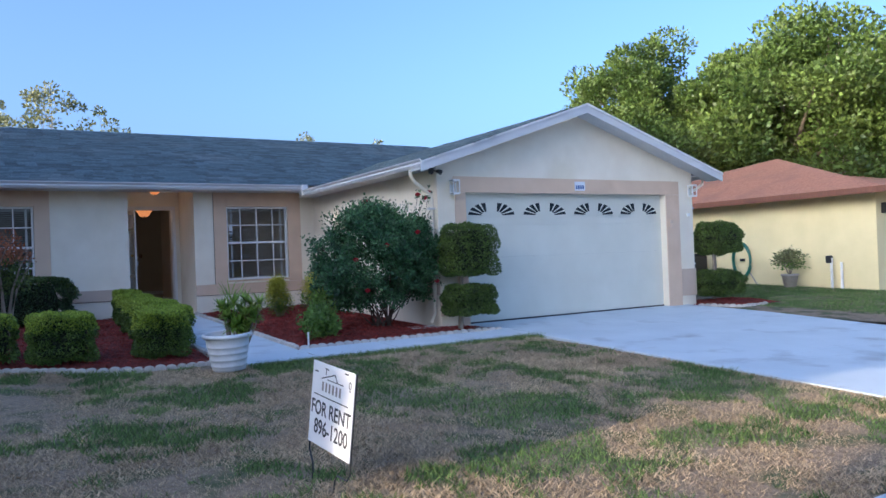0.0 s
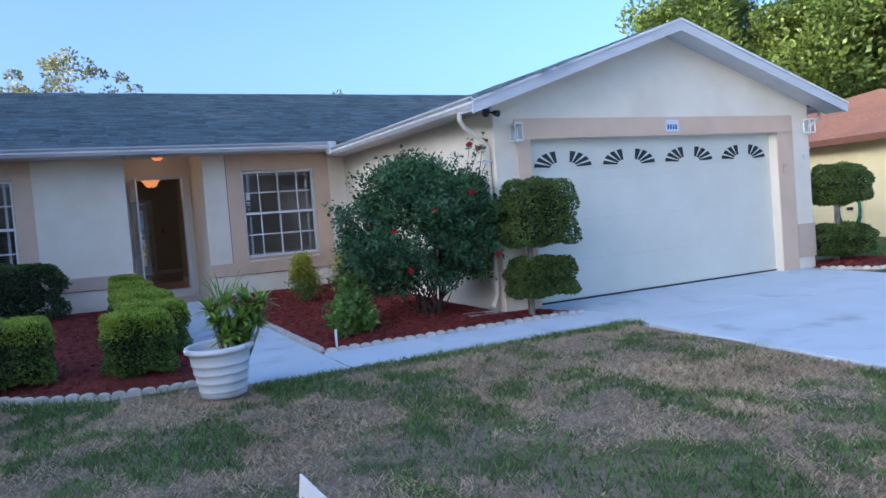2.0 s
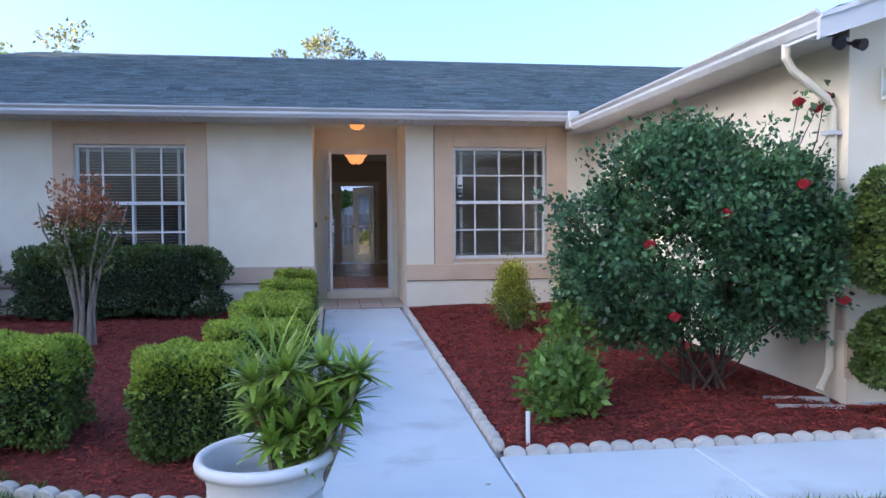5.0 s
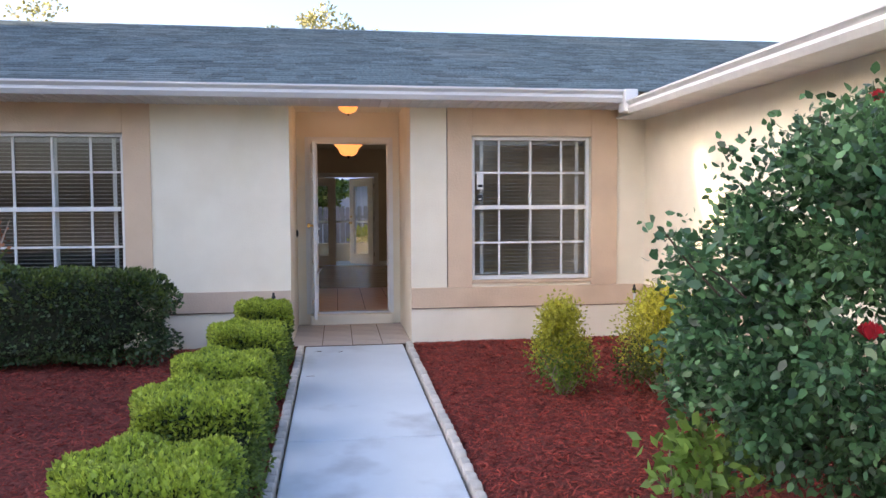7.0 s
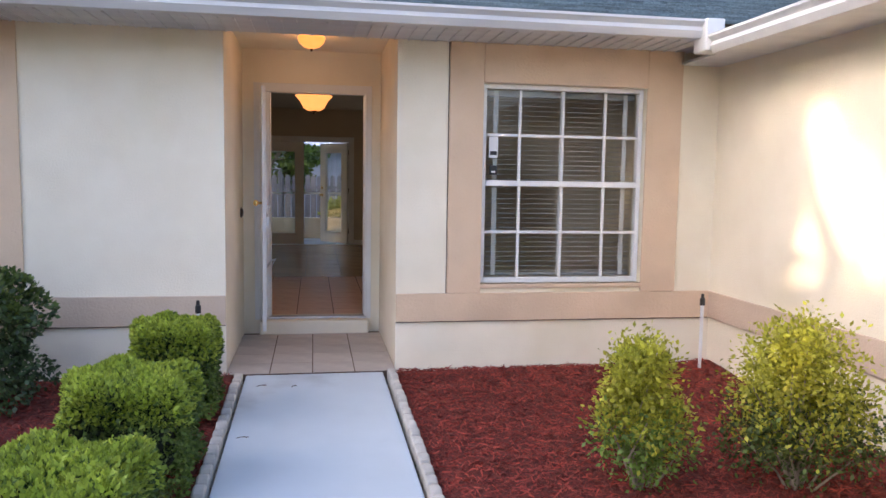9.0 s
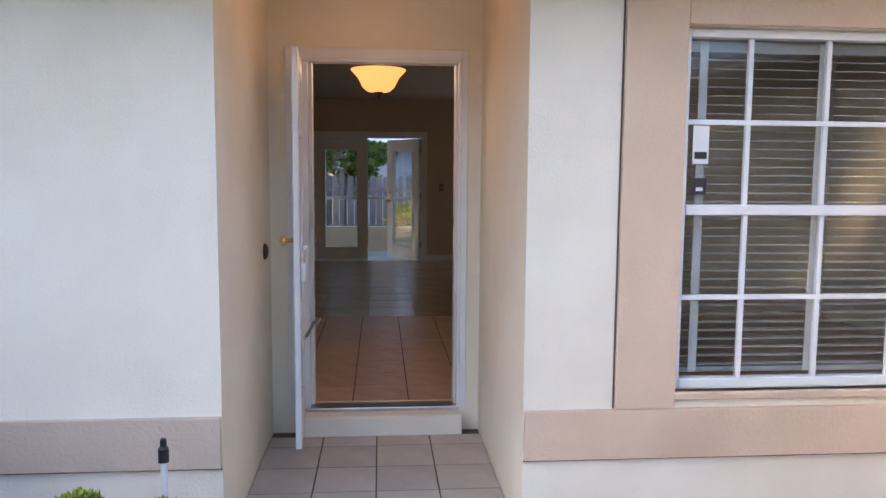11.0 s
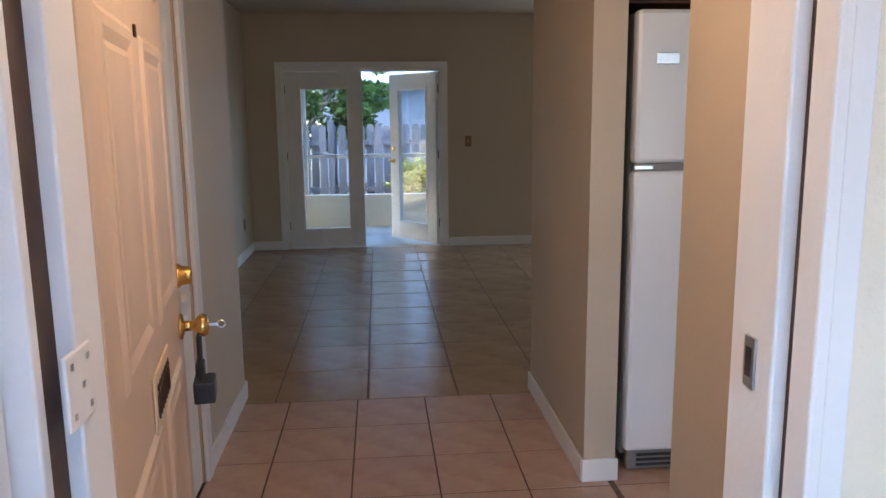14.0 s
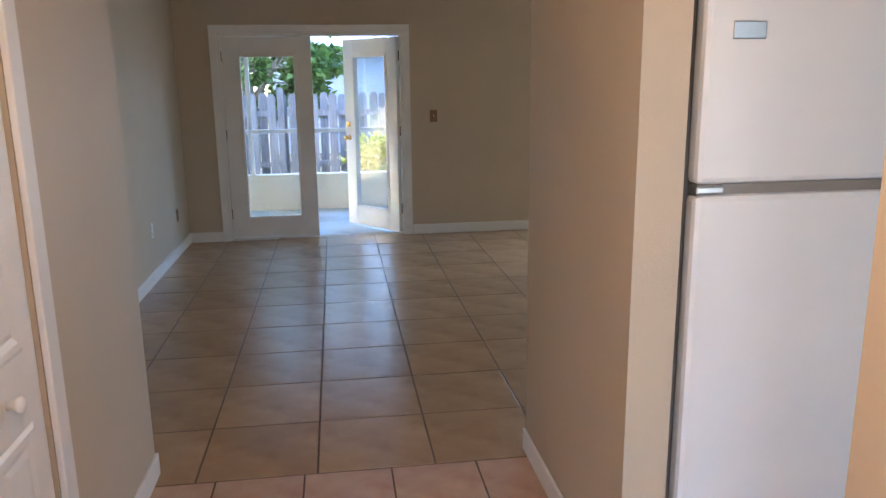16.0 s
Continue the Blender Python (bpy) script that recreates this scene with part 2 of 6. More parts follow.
M = {
    "stucco": material("cream_stucco", (0.80, 0.725, 0.58), (0.86, 0.79, 0.645), 2.5, 0.9, 0.32, 80, spots=(0.71, 0.635, 0.46), spot_scale=0.8, spot_edge=(0.55, 0.8), distance=0.012),
    "peach": material("peach_trim_stucco", (0.66, 0.49, 0.345), (0.71, 0.535, 0.38), 3, 0.9, 0.45, 60, spots=(0.56, 0.41, 0.29), spot_edge=(0.55, 0.8), distance=0.01),
    "beige": material("beige_band_stucco", (0.55, 0.43, 0.33), (0.60, 0.47, 0.36), 3, 0.9, 0.45, 60, distance=0.01),
    "white": material("white_paint", (0.74, 0.74, 0.72), (0.80, 0.80, 0.78), 4, 0.45, 0.08, 90),
    "gutter": material("white_aluminium", (0.57, 0.58, 0.59), (0.66, 0.67, 0.67), 3, 0.45, 0.05, 40, stretch=(0.3, 3, 3)),
    "garage_white": material("garage_white", (0.66, 0.65, 0.55), (0.71, 0.70, 0.60), 2, 0.5, 0.12, 120),
    "shingle": material("grey_shingle", (0.071, 0.108, 0.125), (0.138, 0.193, 0.215), 40, 0.95, 0.5, 250, random_by="island", spread=0.30, spots=(0.16, 0.195, 0.205), spot_scale=0.5, spot_edge=(0.5, 0.75)),
    "roof_base": material("roof_felt", (0.06, 0.065, 0.07), (0.11, 0.115, 0.12), 25, 0.95, 0.4, 200),
    "concrete": material("walk_concrete", (0.51, 0.575, 0.605), (0.575, 0.64, 0.67), 1.6, 0.85, 0.25, 160, spots=(0.33, 0.36, 0.38), spot_scale=1.5, spot_edge=(0.55, 0.74)),
    "edging": material("edging_concrete", (0.44, 0.41, 0.36), (0.62, 0.58, 0.52), 9, 0.9, 0.5, 90, random_by="object", spread=0.12),
    "soil": material("mulch_ground", (0.11, 0.018, 0.012), (0.20, 0.034, 0.022), 30, 0.95, 0.9, 60, distance=0.03),
    "mulch": material("red_mulch", (0.175, 0.023, 0.016), (0.335, 0.050, 0.032), 9, 0.85, random_by="island", spread=0.6),
    "lawn": material("lawn_ground", (0.22, 0.165, 0.105), (0.36, 0.275, 0.185), 22, 0.95, 0.9, 60, spots=(0.10, 0.115, 0.045), spot_scale=2.4, spot_edge=(0.48, 0.60), distance=0.04),
    "grass": material("green_grass", (0.080, 0.145, 0.035), (0.18, 0.255, 0.07), 1.2, 0.7, random_by="island", spread=0.6, leaf=0.3),
    "straw": material("dry_grass", (0.36, 0.27, 0.165), (0.56, 0.43, 0.27), 1.2, 0.8, random_by="island", spread=0.5, leaf=0.2),
    "box_leaf": material("boxwood_leaf", (0.075, 0.125, 0.024), (0.16, 0.24, 0.046), 3, 0.5, random_by="island", spread=0.5, leaf=0.35),
    # yellow-green tip colour, bright enough to carry the light on shrub tops
    "box_tip": material("boxwood_lit_tip", (0.28, 0.37, 0.045), (0.44, 0.52, 0.08), 3, 0.5, random_by="island", spread=0.35, leaf=0.4),
    "dark_leaf": material("dark_hedge_leaf", (0.034, 0.072, 0.026), (0.085, 0.135, 0.048), 3, 0.45, random_by="island", spread=0.6, leaf=0.25),
    "rose_leaf": material("rose_leaf", (0.032, 0.095, 0.038), (0.105, 0.215, 0.088), 3, 0.36, random_by="island", spread=0.65, leaf=0.3),
    "topiary_leaf": material("topiary_leaf", (0.048, 0.088, 0.018), (0.13, 0.18, 0.040), 3, 0.5, random_by="island", spread=0.55, leaf=0.3),
    "yellow_leaf": material("yellow_leaf", (0.33, 0.35, 0.04), (0.54, 0.52, 0.075), 3, 0.5, random_by="island", spread=0.4, leaf=0.4),
    "lime_leaf": material("lime_leaf", (0.12, 0.22, 0.04), (0.22, 0.34, 0.07), 3, 0.45, random_by="island", spread=0.4, leaf=0.4),
    "red_leaf": material("russet_leaf", (0.27, 0.10, 0.05), (0.46, 0.20, 0.10), 3, 0.5, random_by="island", spread=0.45, leaf=0.4),
    "tree_leaf": material("tree_leaf", (0.070, 0.125, 0.022), (0.19, 0.26, 0.055), 0.6, 0.5, random_by="island", spread=0.5, leaf=0.35),
    "pale_leaf": material("pale_tree_leaf", (0.17, 0.19, 0.08), (0.30, 0.30, 0.13), 0.6, 0.5, random_by="island", spread=0.4, leaf=0.4),
    "strap_leaf": material("strap_leaf", (0.18, 0.29, 0.04), (0.38, 0.50, 0.10), 5, 0.4, random_by="island", spread=0.4, leaf=0.3),
    # near-black, to put the shade between leaves into the shrubs' solid cores
    "core": material("core_shade", (0.012, 0.018, 0.008), (0.028, 0.034, 0.016), 30, 0.95, 0.8, 50),
    "cane": material("brown_cane", (0.06, 0.035, 0.025), (0.11, 0.07, 0.05), 12, 0.9, 0.5, 50),
    "bark": material("grey_bark", (0.20, 0.16, 0.12), (0.36, 0.30, 0.24), 12, 0.9, 0.6, 50, stretch=(3, 3, 0.6)),
    "petal": material("red_petal", (0.30, 0.006, 0.014), (0.48, 0.015, 0.03), 20, 0.5, random_by="island", spread=0.3),
    "pot": material("white_pot", (0.66, 0.67, 0.67), (0.75, 0.75, 0.74), 5, 0.5, 0.15, 40, spots=(0.55, 0.55, 0.53), spot_scale=3),
    "potting_soil": material("potting_soil", (0.03, 0.022, 0.016), (0.07, 0.055, 0.04), 40, 0.95, 0.8, 80),
    "sign": material("sign_white", (0.76, 0.76, 0.77), (0.82, 0.82, 0.82), 3, 0.35, spots=(0.62, 0.60, 0.56), spot_scale=6, spot_edge=(0.6, 0.85)),
    "black": material("black_paint", (0.012, 0.012, 0.013), (0.03, 0.03, 0.03), 20, 0.45),
    "ink": material("black_ink", (0.02, 0.02, 0.025), rough=0.6),
    "dark_glass": material("dark_pane", (0.02, 0.025, 0.03), (0.035, 0.04, 0.045), 6, 0.08),
    "glass": glass("clear_glass"),
    "blind": material("blind_slat", (0.29, 0.285, 0.275), (0.34, 0.335, 0.32), 6, 0.5),
    "blind_tape": material("blind_tape", (0.52, 0.52, 0.50), (0.60, 0.59, 0.57), 40, 0.85, 0.2, 300),
    "rubber": material("brown_weatherstrip", (0.06, 0.035, 0.022), (0.10, 0.06, 0.04), 20, 0.7),
    "plate_gold": material("pale_gold_plate", (0.62, 0.49, 0.30), (0.70, 0.57, 0.37), 25, 0.4),
    # dark base colour puts the shade of an unlit room into the wall
    "room_dark": material("room_shade_dark", (0.12, 0.11, 0.10), (0.16, 0.145, 0.13), 2, 0.9),
    "porch_tile": material("porch_tile", (0.42, 0.37, 0.32), (0.52, 0.46, 0.40), 5, 0.6, 0.1, 60, random_by="object", spread=0.06),
    "grout": material("dark_grout", (0.10, 0.065, 0.045), (0.15, 0.10, 0.07), 30, 0.9),
    "pink_tile": material("pink_tile", (0.46, 0.30, 0.21), (0.55, 0.385, 0.28), 9, 0.34, 0.06, 40, random_by="object", spread=0.06, spots=(0.40, 0.215, 0.14), spot_scale=7, spot_edge=(0.5, 0.8)),
    "tan_tile": material("tan_tile", (0.36, 0.235, 0.135), (0.44, 0.30, 0.175), 5, 0.26, 0.05, 30, random_by="object", spread=0.07, spots=(0.27, 0.17, 0.09), spot_scale=4, spot_edge=(0.5, 0.8)),
    "paint_in": material("beige_wall_paint", (0.50, 0.42, 0.31), (0.54, 0.455, 0.34), 1.5, 0.55, 0.12, 110),
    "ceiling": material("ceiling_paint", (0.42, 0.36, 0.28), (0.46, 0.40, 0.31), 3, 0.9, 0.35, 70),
    "door_cream": material("cream_door_paint", (0.60, 0.46, 0.325), (0.65, 0.50, 0.355), 4, 0.42, 0.1, 60, stretch=(2, 2, 0.4)),
    "brass": material("brass", (0.75, 0.50, 0.17), (0.80, 0.56, 0.22), 15, 0.22, metal=1.0),
    "steel": material("steel", (0.55, 0.55, 0.55), (0.65, 0.65, 0.64), 15, 0.3, metal=1.0),
    "bronze": material("dark_bronze", (0.05, 0.03, 0.02), (0.09, 0.05, 0.03), 15, 0.4, metal=0.7),
    "fridge": material("fridge_white", (0.72, 0.73, 0.74), (0.77, 0.77, 0.77), 3, 0.28, 0.14, 220, distance=0.003),
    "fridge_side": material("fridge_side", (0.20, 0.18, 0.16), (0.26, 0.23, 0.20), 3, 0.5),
    "brown_wood": material("brown_cabinet", (0.14, 0.055, 0.03), (0.20, 0.08, 0.04), 4, 0.5, stretch=(6, 6, 0.6)),
    "plate_brown": material("brown_plate", (0.24, 0.13, 0.06), rough=0.4),
    "fence": material("grey_fence_wood", (0.15, 0.145, 0.15), (0.25, 0.24, 0.245), 5, 0.9, 0.5, 40, stretch=(5, 5, 0.5), random_by="object", spread=0.18),
    "nb_wall": material("yellow_stucco", (0.76, 0.66, 0.36), (0.82, 0.71, 0.40), 2, 0.9, 0.4, 50),
    "nb_roof": material("terracotta_roof", (0.36, 0.155, 0.085), (0.48, 0.22, 0.125), 14, 0.9, 0.4, 60, spots=(0.30, 0.14, 0.09), spot_scale=0.7),
    "hose": material("green_hose", (0.02, 0.14, 0.10), (0.03, 0.20, 0.14), 10, 0.4),
    "terracotta": material("grey_planter", (0.36, 0.33, 0.30), (0.44, 0.41, 0.37), 8, 0.8),
    "asphalt": material("asphalt", (0.045, 0.045, 0.047), (0.07, 0.07, 0.07), 30, 0.9, 0.5, 150),
    "blue_plate": material("number_plate", (0.70, 0.74, 0.80), (0.76, 0.79, 0.83), 10, 0.4),
    "blue": material("blue_digit", (0.05, 0.12, 0.30), rough=0.5),
    "lamp_glass": glow("amber_lamp_glass", (1.0, 0.34, 0.10), 0.21),
    "porch_glass": glow("orange_lamp_glass", (1.0, 0.30, 0.07), 0.22),
    "far_grey": material("far_house", (0.42, 0.46, 0.55), (0.50, 0.54, 0.62), 2, 0.9),
    "tan_fan": material("fan_wood", (0.46, 0.33, 0.20), (0.52, 0.38, 0.24), 6, 0.5),
    # brighter copy of the lime leaf, with sunlight put into its colour
    "lime_spray": material("sunlit_leaf_colour", (0.40, 0.44, 0.06), (0.55, 0.55, 0.10), 3, 0.5, random_by="island", spread=0.3, leaf=0.4),
}


# ---- building blocks ----
def ground_z(x, y):
    """Height of the ground outdoors, which falls from the house to the street."""
    return -0.12 + 0.030 * max(-18.0, min(0.0, y))


def finish(name, bm, mat, parent=None, label="", smooth=False):
    me = bpy.data.meshes.new(name)
    bmesh.ops.recalc_face_normals(bm, faces=bm.faces)
    bm.to_mesh(me)
    bm.free()
    me.materials.append(M[mat])
    if smooth:
        me.polygons.foreach_set("use_smooth", [True] * len(me.polygons))
    ob = new(name, me)
    if parent:
        ob.parent = parent
    if label:
        ob["label"] = label
    return ob


def part(name, bm, mat, parent, label="", smooth=False):
    return finish(name, bm, mat, parent, label, smooth)


def thing(name, label, category, at=(0, 0, 0), rz=0.0, group="", kind=""):
    ob = new(name)
    ob.matrix_world = pose(*at, 0, 0, rz)
    ob.empty_display_size = 0.1
    return tagged(ob, label, category, group, kind)


def structure(ob, label=""):
    return tagged(ob, label, kind="structure")


def box(bm, x0, y0, z0, x1, y1, z1, bevel=0.0):
    m = Matrix.LocRotScale(((x0 + x1) / 2, (y0 + y1) / 2, (z0 + z1) / 2), None, (abs(x1 - x0), abs(y1 - y0), abs(z1 - z0)))
    vs = bmesh.ops.create_cube(bm, size=1, matrix=m)["verts"]
    if bevel:
        es = {e for v in vs for e in v.link_edges}
        bmesh.ops.bevel(bm, geom=list(es), offset=bevel, segments=2, profile=0.5, affect="EDGES")
    return bm


def boxed(*args, **kw):
    return box(bmesh.new(), *args, **kw)


def prism(bm, outline, axis, a, b):
    """The flat outline, of two coordinates, pulled along axis from a to b."""
    def put(p, v):
        return {"x": (v, p[0], p[1]), "y": (p[0], v, p[1]), "z": (p[0], p[1], v)}[axis]
    low = [bm.verts.new(put(p, a)) for p in outline]
    high = [bm.verts.new(put(p, b)) for p in outline]
    bm.faces.new(low)
    bm.faces.new(high)
    n = len(outline)
    for i in range(n):
        bm.faces.new((low[i], low[(i + 1) % n], high[(i + 1) % n], high[i]))
    return bm


def tube(bm, points, radius, sides=8, taper=None):
    """A round rod along points."""
    rings = []
    pts = [Vector(p) for p in points]
    for i, p in enumerate(pts):
        d = (pts[min(i + 1, len(pts) - 1)] - pts[max(i - 1, 0)]).normalized()
        u = d.orthogonal().normalized() if abs(d.z) > 0.98 else d.cross(Vector((0, 0, 1))).normalized()
        v = d.cross(u)
        r = radius if taper is None else radius + (taper - radius) * i / (len(pts) - 1)
        rings.append([bm.verts.new(p + r * (math.cos(k * math.tau / sides) * u + math.sin(k * math.tau / sides) * v)) for k in range(sides)])
    for a, b in zip(rings, rings[1:]):
        for k in range(sides):
            bm.faces.new((a[k], a[(k + 1) % sides], b[(k + 1) % sides], b[k]))
    bm.faces.new(rings[0][::-1])
    bm.faces.new(rings[-1])
    return bm


def lathe(bm, profile, sides=32, at=(0, 0, 0)):
    """The profile of (radius, height) turned round the upright axis."""
    rings = []
    for r, z in profile:
        rings.append([bm.verts.new((at[0] + r * math.cos(k * math.tau / sides), at[1] + r * math.sin(k * math.tau / sides), at[2] + z)) for k in range(sides)])
    for a, b in zip(rings, rings[1:]):
        for k in range(sides):
            bm.faces.new((a[k], a[(k + 1) % sides], b[(k + 1) % sides], b[k]))
    bm.faces.new(rings[0][::-1])
    bm.faces.new(rings[-1])
    return bm


def wall(name, axis, face, back, a0, a1, z0, z1, holes, mat, label):
    """A wall along axis ('x' or 'y') between face and back, with holes (a0, z0, a1, z1) cut through it."""
    bm = bmesh.new()
    us = sorted({a0, a1, *(h[0] for h in holes), *(h[2] for h in holes)})
    for u0, u1 in zip(us, us[1:]):
        cuts = sorted((h[1], h[3]) for h in holes if h[0] <= u0 and h[2] >= u1)
        z = z0
        for c0, c1 in [*cuts, (z1, z1)]:
            if c0 > z + 1e-6:
                if axis == "x":
                    box(bm, u0, face, z, u1, back, c0)
                else:
                    box(bm, face, u0, z, back, u1, c0)
            z = max(z, c1)
    bmesh.ops.remove_doubles(bm, verts=bm.verts, dist=1e-5)
    seen_faces = {}
    for f in bm.faces:
        key = tuple(round(v, 4) for v in f.calc_center_median())
        seen_faces.setdefault(key, []).append(f)
    bmesh.ops.delete(bm, geom=[f for fs in seen_faces.values() if len(fs) > 1 for f in fs], context="FACES")
    return structure(finish(name, bm, mat), label)


def np_mesh(name, verts, size, mat, parent=None, label=""):
    """Loose pieces of `size` corners each, in order, as one mesh."""
    v = np.asarray(verts, dtype=np.float32).reshape(-1, 3)
    me = bpy.data.meshes.new(name)
    n = len(v) // size
    me.vertices.add(len(v))
    me.vertices.foreach_set("co", v.ravel())
    me.loops.add(len(v))
    me.loops.foreach_set("vertex_index", np.arange(len(v), dtype=np.int32))
    me.polygons.add(n)
    me.polygons.foreach_set("loop_start", np.arange(0, len(v), size, dtype=np.int32))
    me.update(calc_edges=True)
    me.materials.append(M[mat])
    ob = new(name, me)
    if parent:
        ob.parent = parent
    if label:
        ob["label"] = label
    return ob


rng = np.random.default_rng(7)


def unit(v):
    return v / np.maximum(np.linalg.norm(v, axis=1, keepdims=True), 1e-9)


def leaf_quads(points, out, length, width, droop=0.0, wild=0.8):
    """Pointed leaves of four corners at points that look roughly along out."""
    n = len(points)
    d = unit(out + wild * rng.normal(size=(n, 3)) - np.array([0, 0, droop]))
    side = unit(np.cross(d, unit(rng.normal(size=(n, 3)))))
    s = (0.7 + 0.6 * rng.random((n, 1)))
    up = unit(np.cross(side, d))
    mid = points + d * length * 0.45 * s + up * width * 0.15
    q = np.stack([points, mid + side * width * 0.5 * s, points + d * length * s, mid - side * width * 0.5 * s], axis=1)
    return q.reshape(-1, 3)


def oval_leaves(points, out, length, width, droop=0.0, wild=0.8):
    """Oval leaves of six corners, cupped a little, at points that look roughly along out."""
    n = len(points)
    d = unit(out + wild * rng.normal(size=(n, 3)) - np.array([0, 0, droop]))
    side = unit(np.cross(d, unit(rng.normal(size=(n, 3)))))
    s = (0.6 + 0.75 * rng.random((n, 1)))
    up = unit(np.cross(side, d))
    low, high = points + d * length * 0.32 * s + up * width * 0.14, points + d * length * 0.7 * s + up * width * 0.12
    w0, w1 = side * width * 0.5 * s, side * width * 0.38 * s
    q = np.stack([points, low + w0, high + w1, points + d * length * s, high - w1, low - w0], axis=1)
    return q.reshape(-1, 3)


# ---- ground ----
def sheet(name, x0, x1, y0, y1, nx, ny, mat, lift, label, wave=0.0, edge=None):
    """A gently uneven piece of ground that follows the slope; edge drops its rim below the surface around it."""
    bm = bmesh.new()
    rows = []
    for j in range(ny + 1):
        y = y0 + (y1 - y0) * j / ny
        row = []
        for i in range(nx + 1):
            x = x0 + (x1 - x0) * i / nx
            z = ground_z(x, y) + lift + wave * noise.noise((x * 0.9, y * 0.9, 3.1)) + wave * 0.5 * noise.noise((x * 3, y * 3, 7))
            if edge and (i in (0, nx) or j in (0, ny)):
                z -= edge
            row.append(bm.verts.new((x, y, z)))
        rows.append(row)
    for a, b in zip(rows, rows[1:]):
        for i in range(nx):
            bm.faces.new((a[i], a[i + 1], b[i + 1], b[i]))
    return structure(finish(name, bm, mat, smooth=True), label)


bm = bmesh.new()
ys = [-900, -200, -60, -30, -18, -12, -6, 0, 12, 40, 200, 900]
rows = [[bm.verts.new((x, y, ground_z(x, y) - 0.055)) for x in (-900, -200, -60, -30, -12, 0, 12, 30, 60, 200, 900)] for y in ys]
for a, b in zip(rows, rows[1:]):
    for i in range(10):
        bm.faces.new((a[i], a[i + 1], b[i + 1], b[i]))
structure(finish("ground", bm, "lawn"), "grassy ground round the house out to the horizon")
sheet("lawn", -8, 3.75, -13.3, -6.5, 60, 40, "lawn", -0.02, "patchy front lawn, half dry, half green", 0.03)
sheet("side_lawn", 8.7, 14.6, -12, 2, 20, 30, "lawn", -0.015, "green side lawn between the two houses", 0.02)


def slab(name, outline, thick, lift, mat, label, bevel=0.012):
    """A flat slab of the outline laid on the slope."""
    bm = bmesh.new()
    top = [bm.verts.new((x, y, ground_z(x, y) + lift)) for x, y in outline]
    low = [bm.verts.new((x, y, ground_z(x, y) + lift - thick)) for x, y in outline]
    bm.faces.new(top)
    bm.faces.new(low[::-1])
    for i in range(len(top)):
        j = (i + 1) % len(top)
        bm.faces.new((top[i], low[i], low[j], top[j]))
    ob = structure(finish(name, bm, mat), label)
    mod = ob.modifiers.new("edge", "BEVEL")
    mod.width, mod.segments, mod.limit_method = bevel, 2, "ANGLE"
    return ob


slab("path_main", [(-0.47, -0.1), (0.53, -0.1), (0.545, -3.0), (-0.47, -3.0)], 0.1, 0.0, "concrete", "pale blue-grey painted concrete walk to the front door")
slab("path_lower", [(-0.47, -3.008), (0.545, -3.008), (0.555, -6.1), (-0.47, -6.1)], 0.1, 0.0, "concrete", "pale blue-grey painted concrete walk between the mulch beds")
slab("path_turn", [(-0.56, -6.5), (-0.47, -6.108), (0.555, -6.108), (0.56, -6.92), (-0.3, -6.86), (-0.52, -6.9)], 0.1, 0.0, "concrete", "pale concrete corner of the garden walk")
slab("path_cross_1", [(0.568, -6.108), (1.7, -6.112), (1.7, -6.94), (0.568, -6.92)], 0.1, 0.0, "concrete", "pale concrete walk slab along the mulch bed")
slab("path_cross_2", [(1.708, -6.112), (2.85, -6.12), (2.85, -6.93), (1.708, -6.94)], 0.1, 0.0, "concrete", "pale concrete walk slab along the mulch bed")
slab("path_cross_3", [(2.858, -6.12), (3.95, -6.12), (3.95, -6.95), (3.4, -6.92), (2.858, -6.93)], 0.1, 0.0, "concrete", "pale concrete walk slab meeting the driveway")
slab("driveway_1", [(3.3, -5.24), (8.85, -5.24), (8.75, -7.2), (3.86, -7.2), (3.958, -6.9), (3.958, -6.1), (3.3, -6.1)], 0.12, 0.004, "concrete", "pale painted concrete driveway at the garage door")
slab("driveway_2", [(3.86, -7.208), (8.75, -7.208), (8.2, -10.2), (3.72, -10.2)], 0.12, 0.004, "concrete", "pale painted concrete driveway with hairline cracks")
slab("driveway_3", [(3.72, -10.208), (8.2, -10.208), (7.9, -13.3), (3.55, -13.3)], 0.12, 0.004, "concrete", "pale painted concrete driveway running to the street")
slab("pavement", [(-40, -13.35), (40, -13.35), (40, -14.55), (-40, -14.55)], 0.1, 0.0, "concrete", "grey concrete public pavement")
slab("road", [(-200, -17.6), (200, -17.6), (200, -24.5), (-200, -24.5)], 0.3, -0.1, "asphalt", "dark asphalt street")
slab("kerb", [(-200, -17.4), (200, -17.4), (200, -17.6), (-200, -17.6)], 0.25, 0.02, "concrete", "concrete kerb along the street")


# ---- outer walls ----
SOFFIT = 2.34
wall("wall_front_east", "x", 0.0, 0.2, 0.63, 3.2, -0.25, 2.5, [(1.28, 0.52, 2.59, 2.05)], "stucco", "cream stucco front wall beside the porch")
wall("wall_front_west", "x", 0.0, 0.2, -12.0, -0.615, -0.25, 2.5, [(-3.61, 0.52, -2.23, 2.05)], "stucco", "cream stucco front wall of the bedroom side")
wall("wall_porch_west", "y", -0.615, -0.75, 0.2, 1.44, -0.25, 2.6, [], "stucco", "cream stucco side of the recessed porch")
wall("wall_porch_east", "y", 0.63, 0.78, 0.2, 1.44, -0.25, 2.6, [], "stucco", "cream stucco side of the recessed porch")
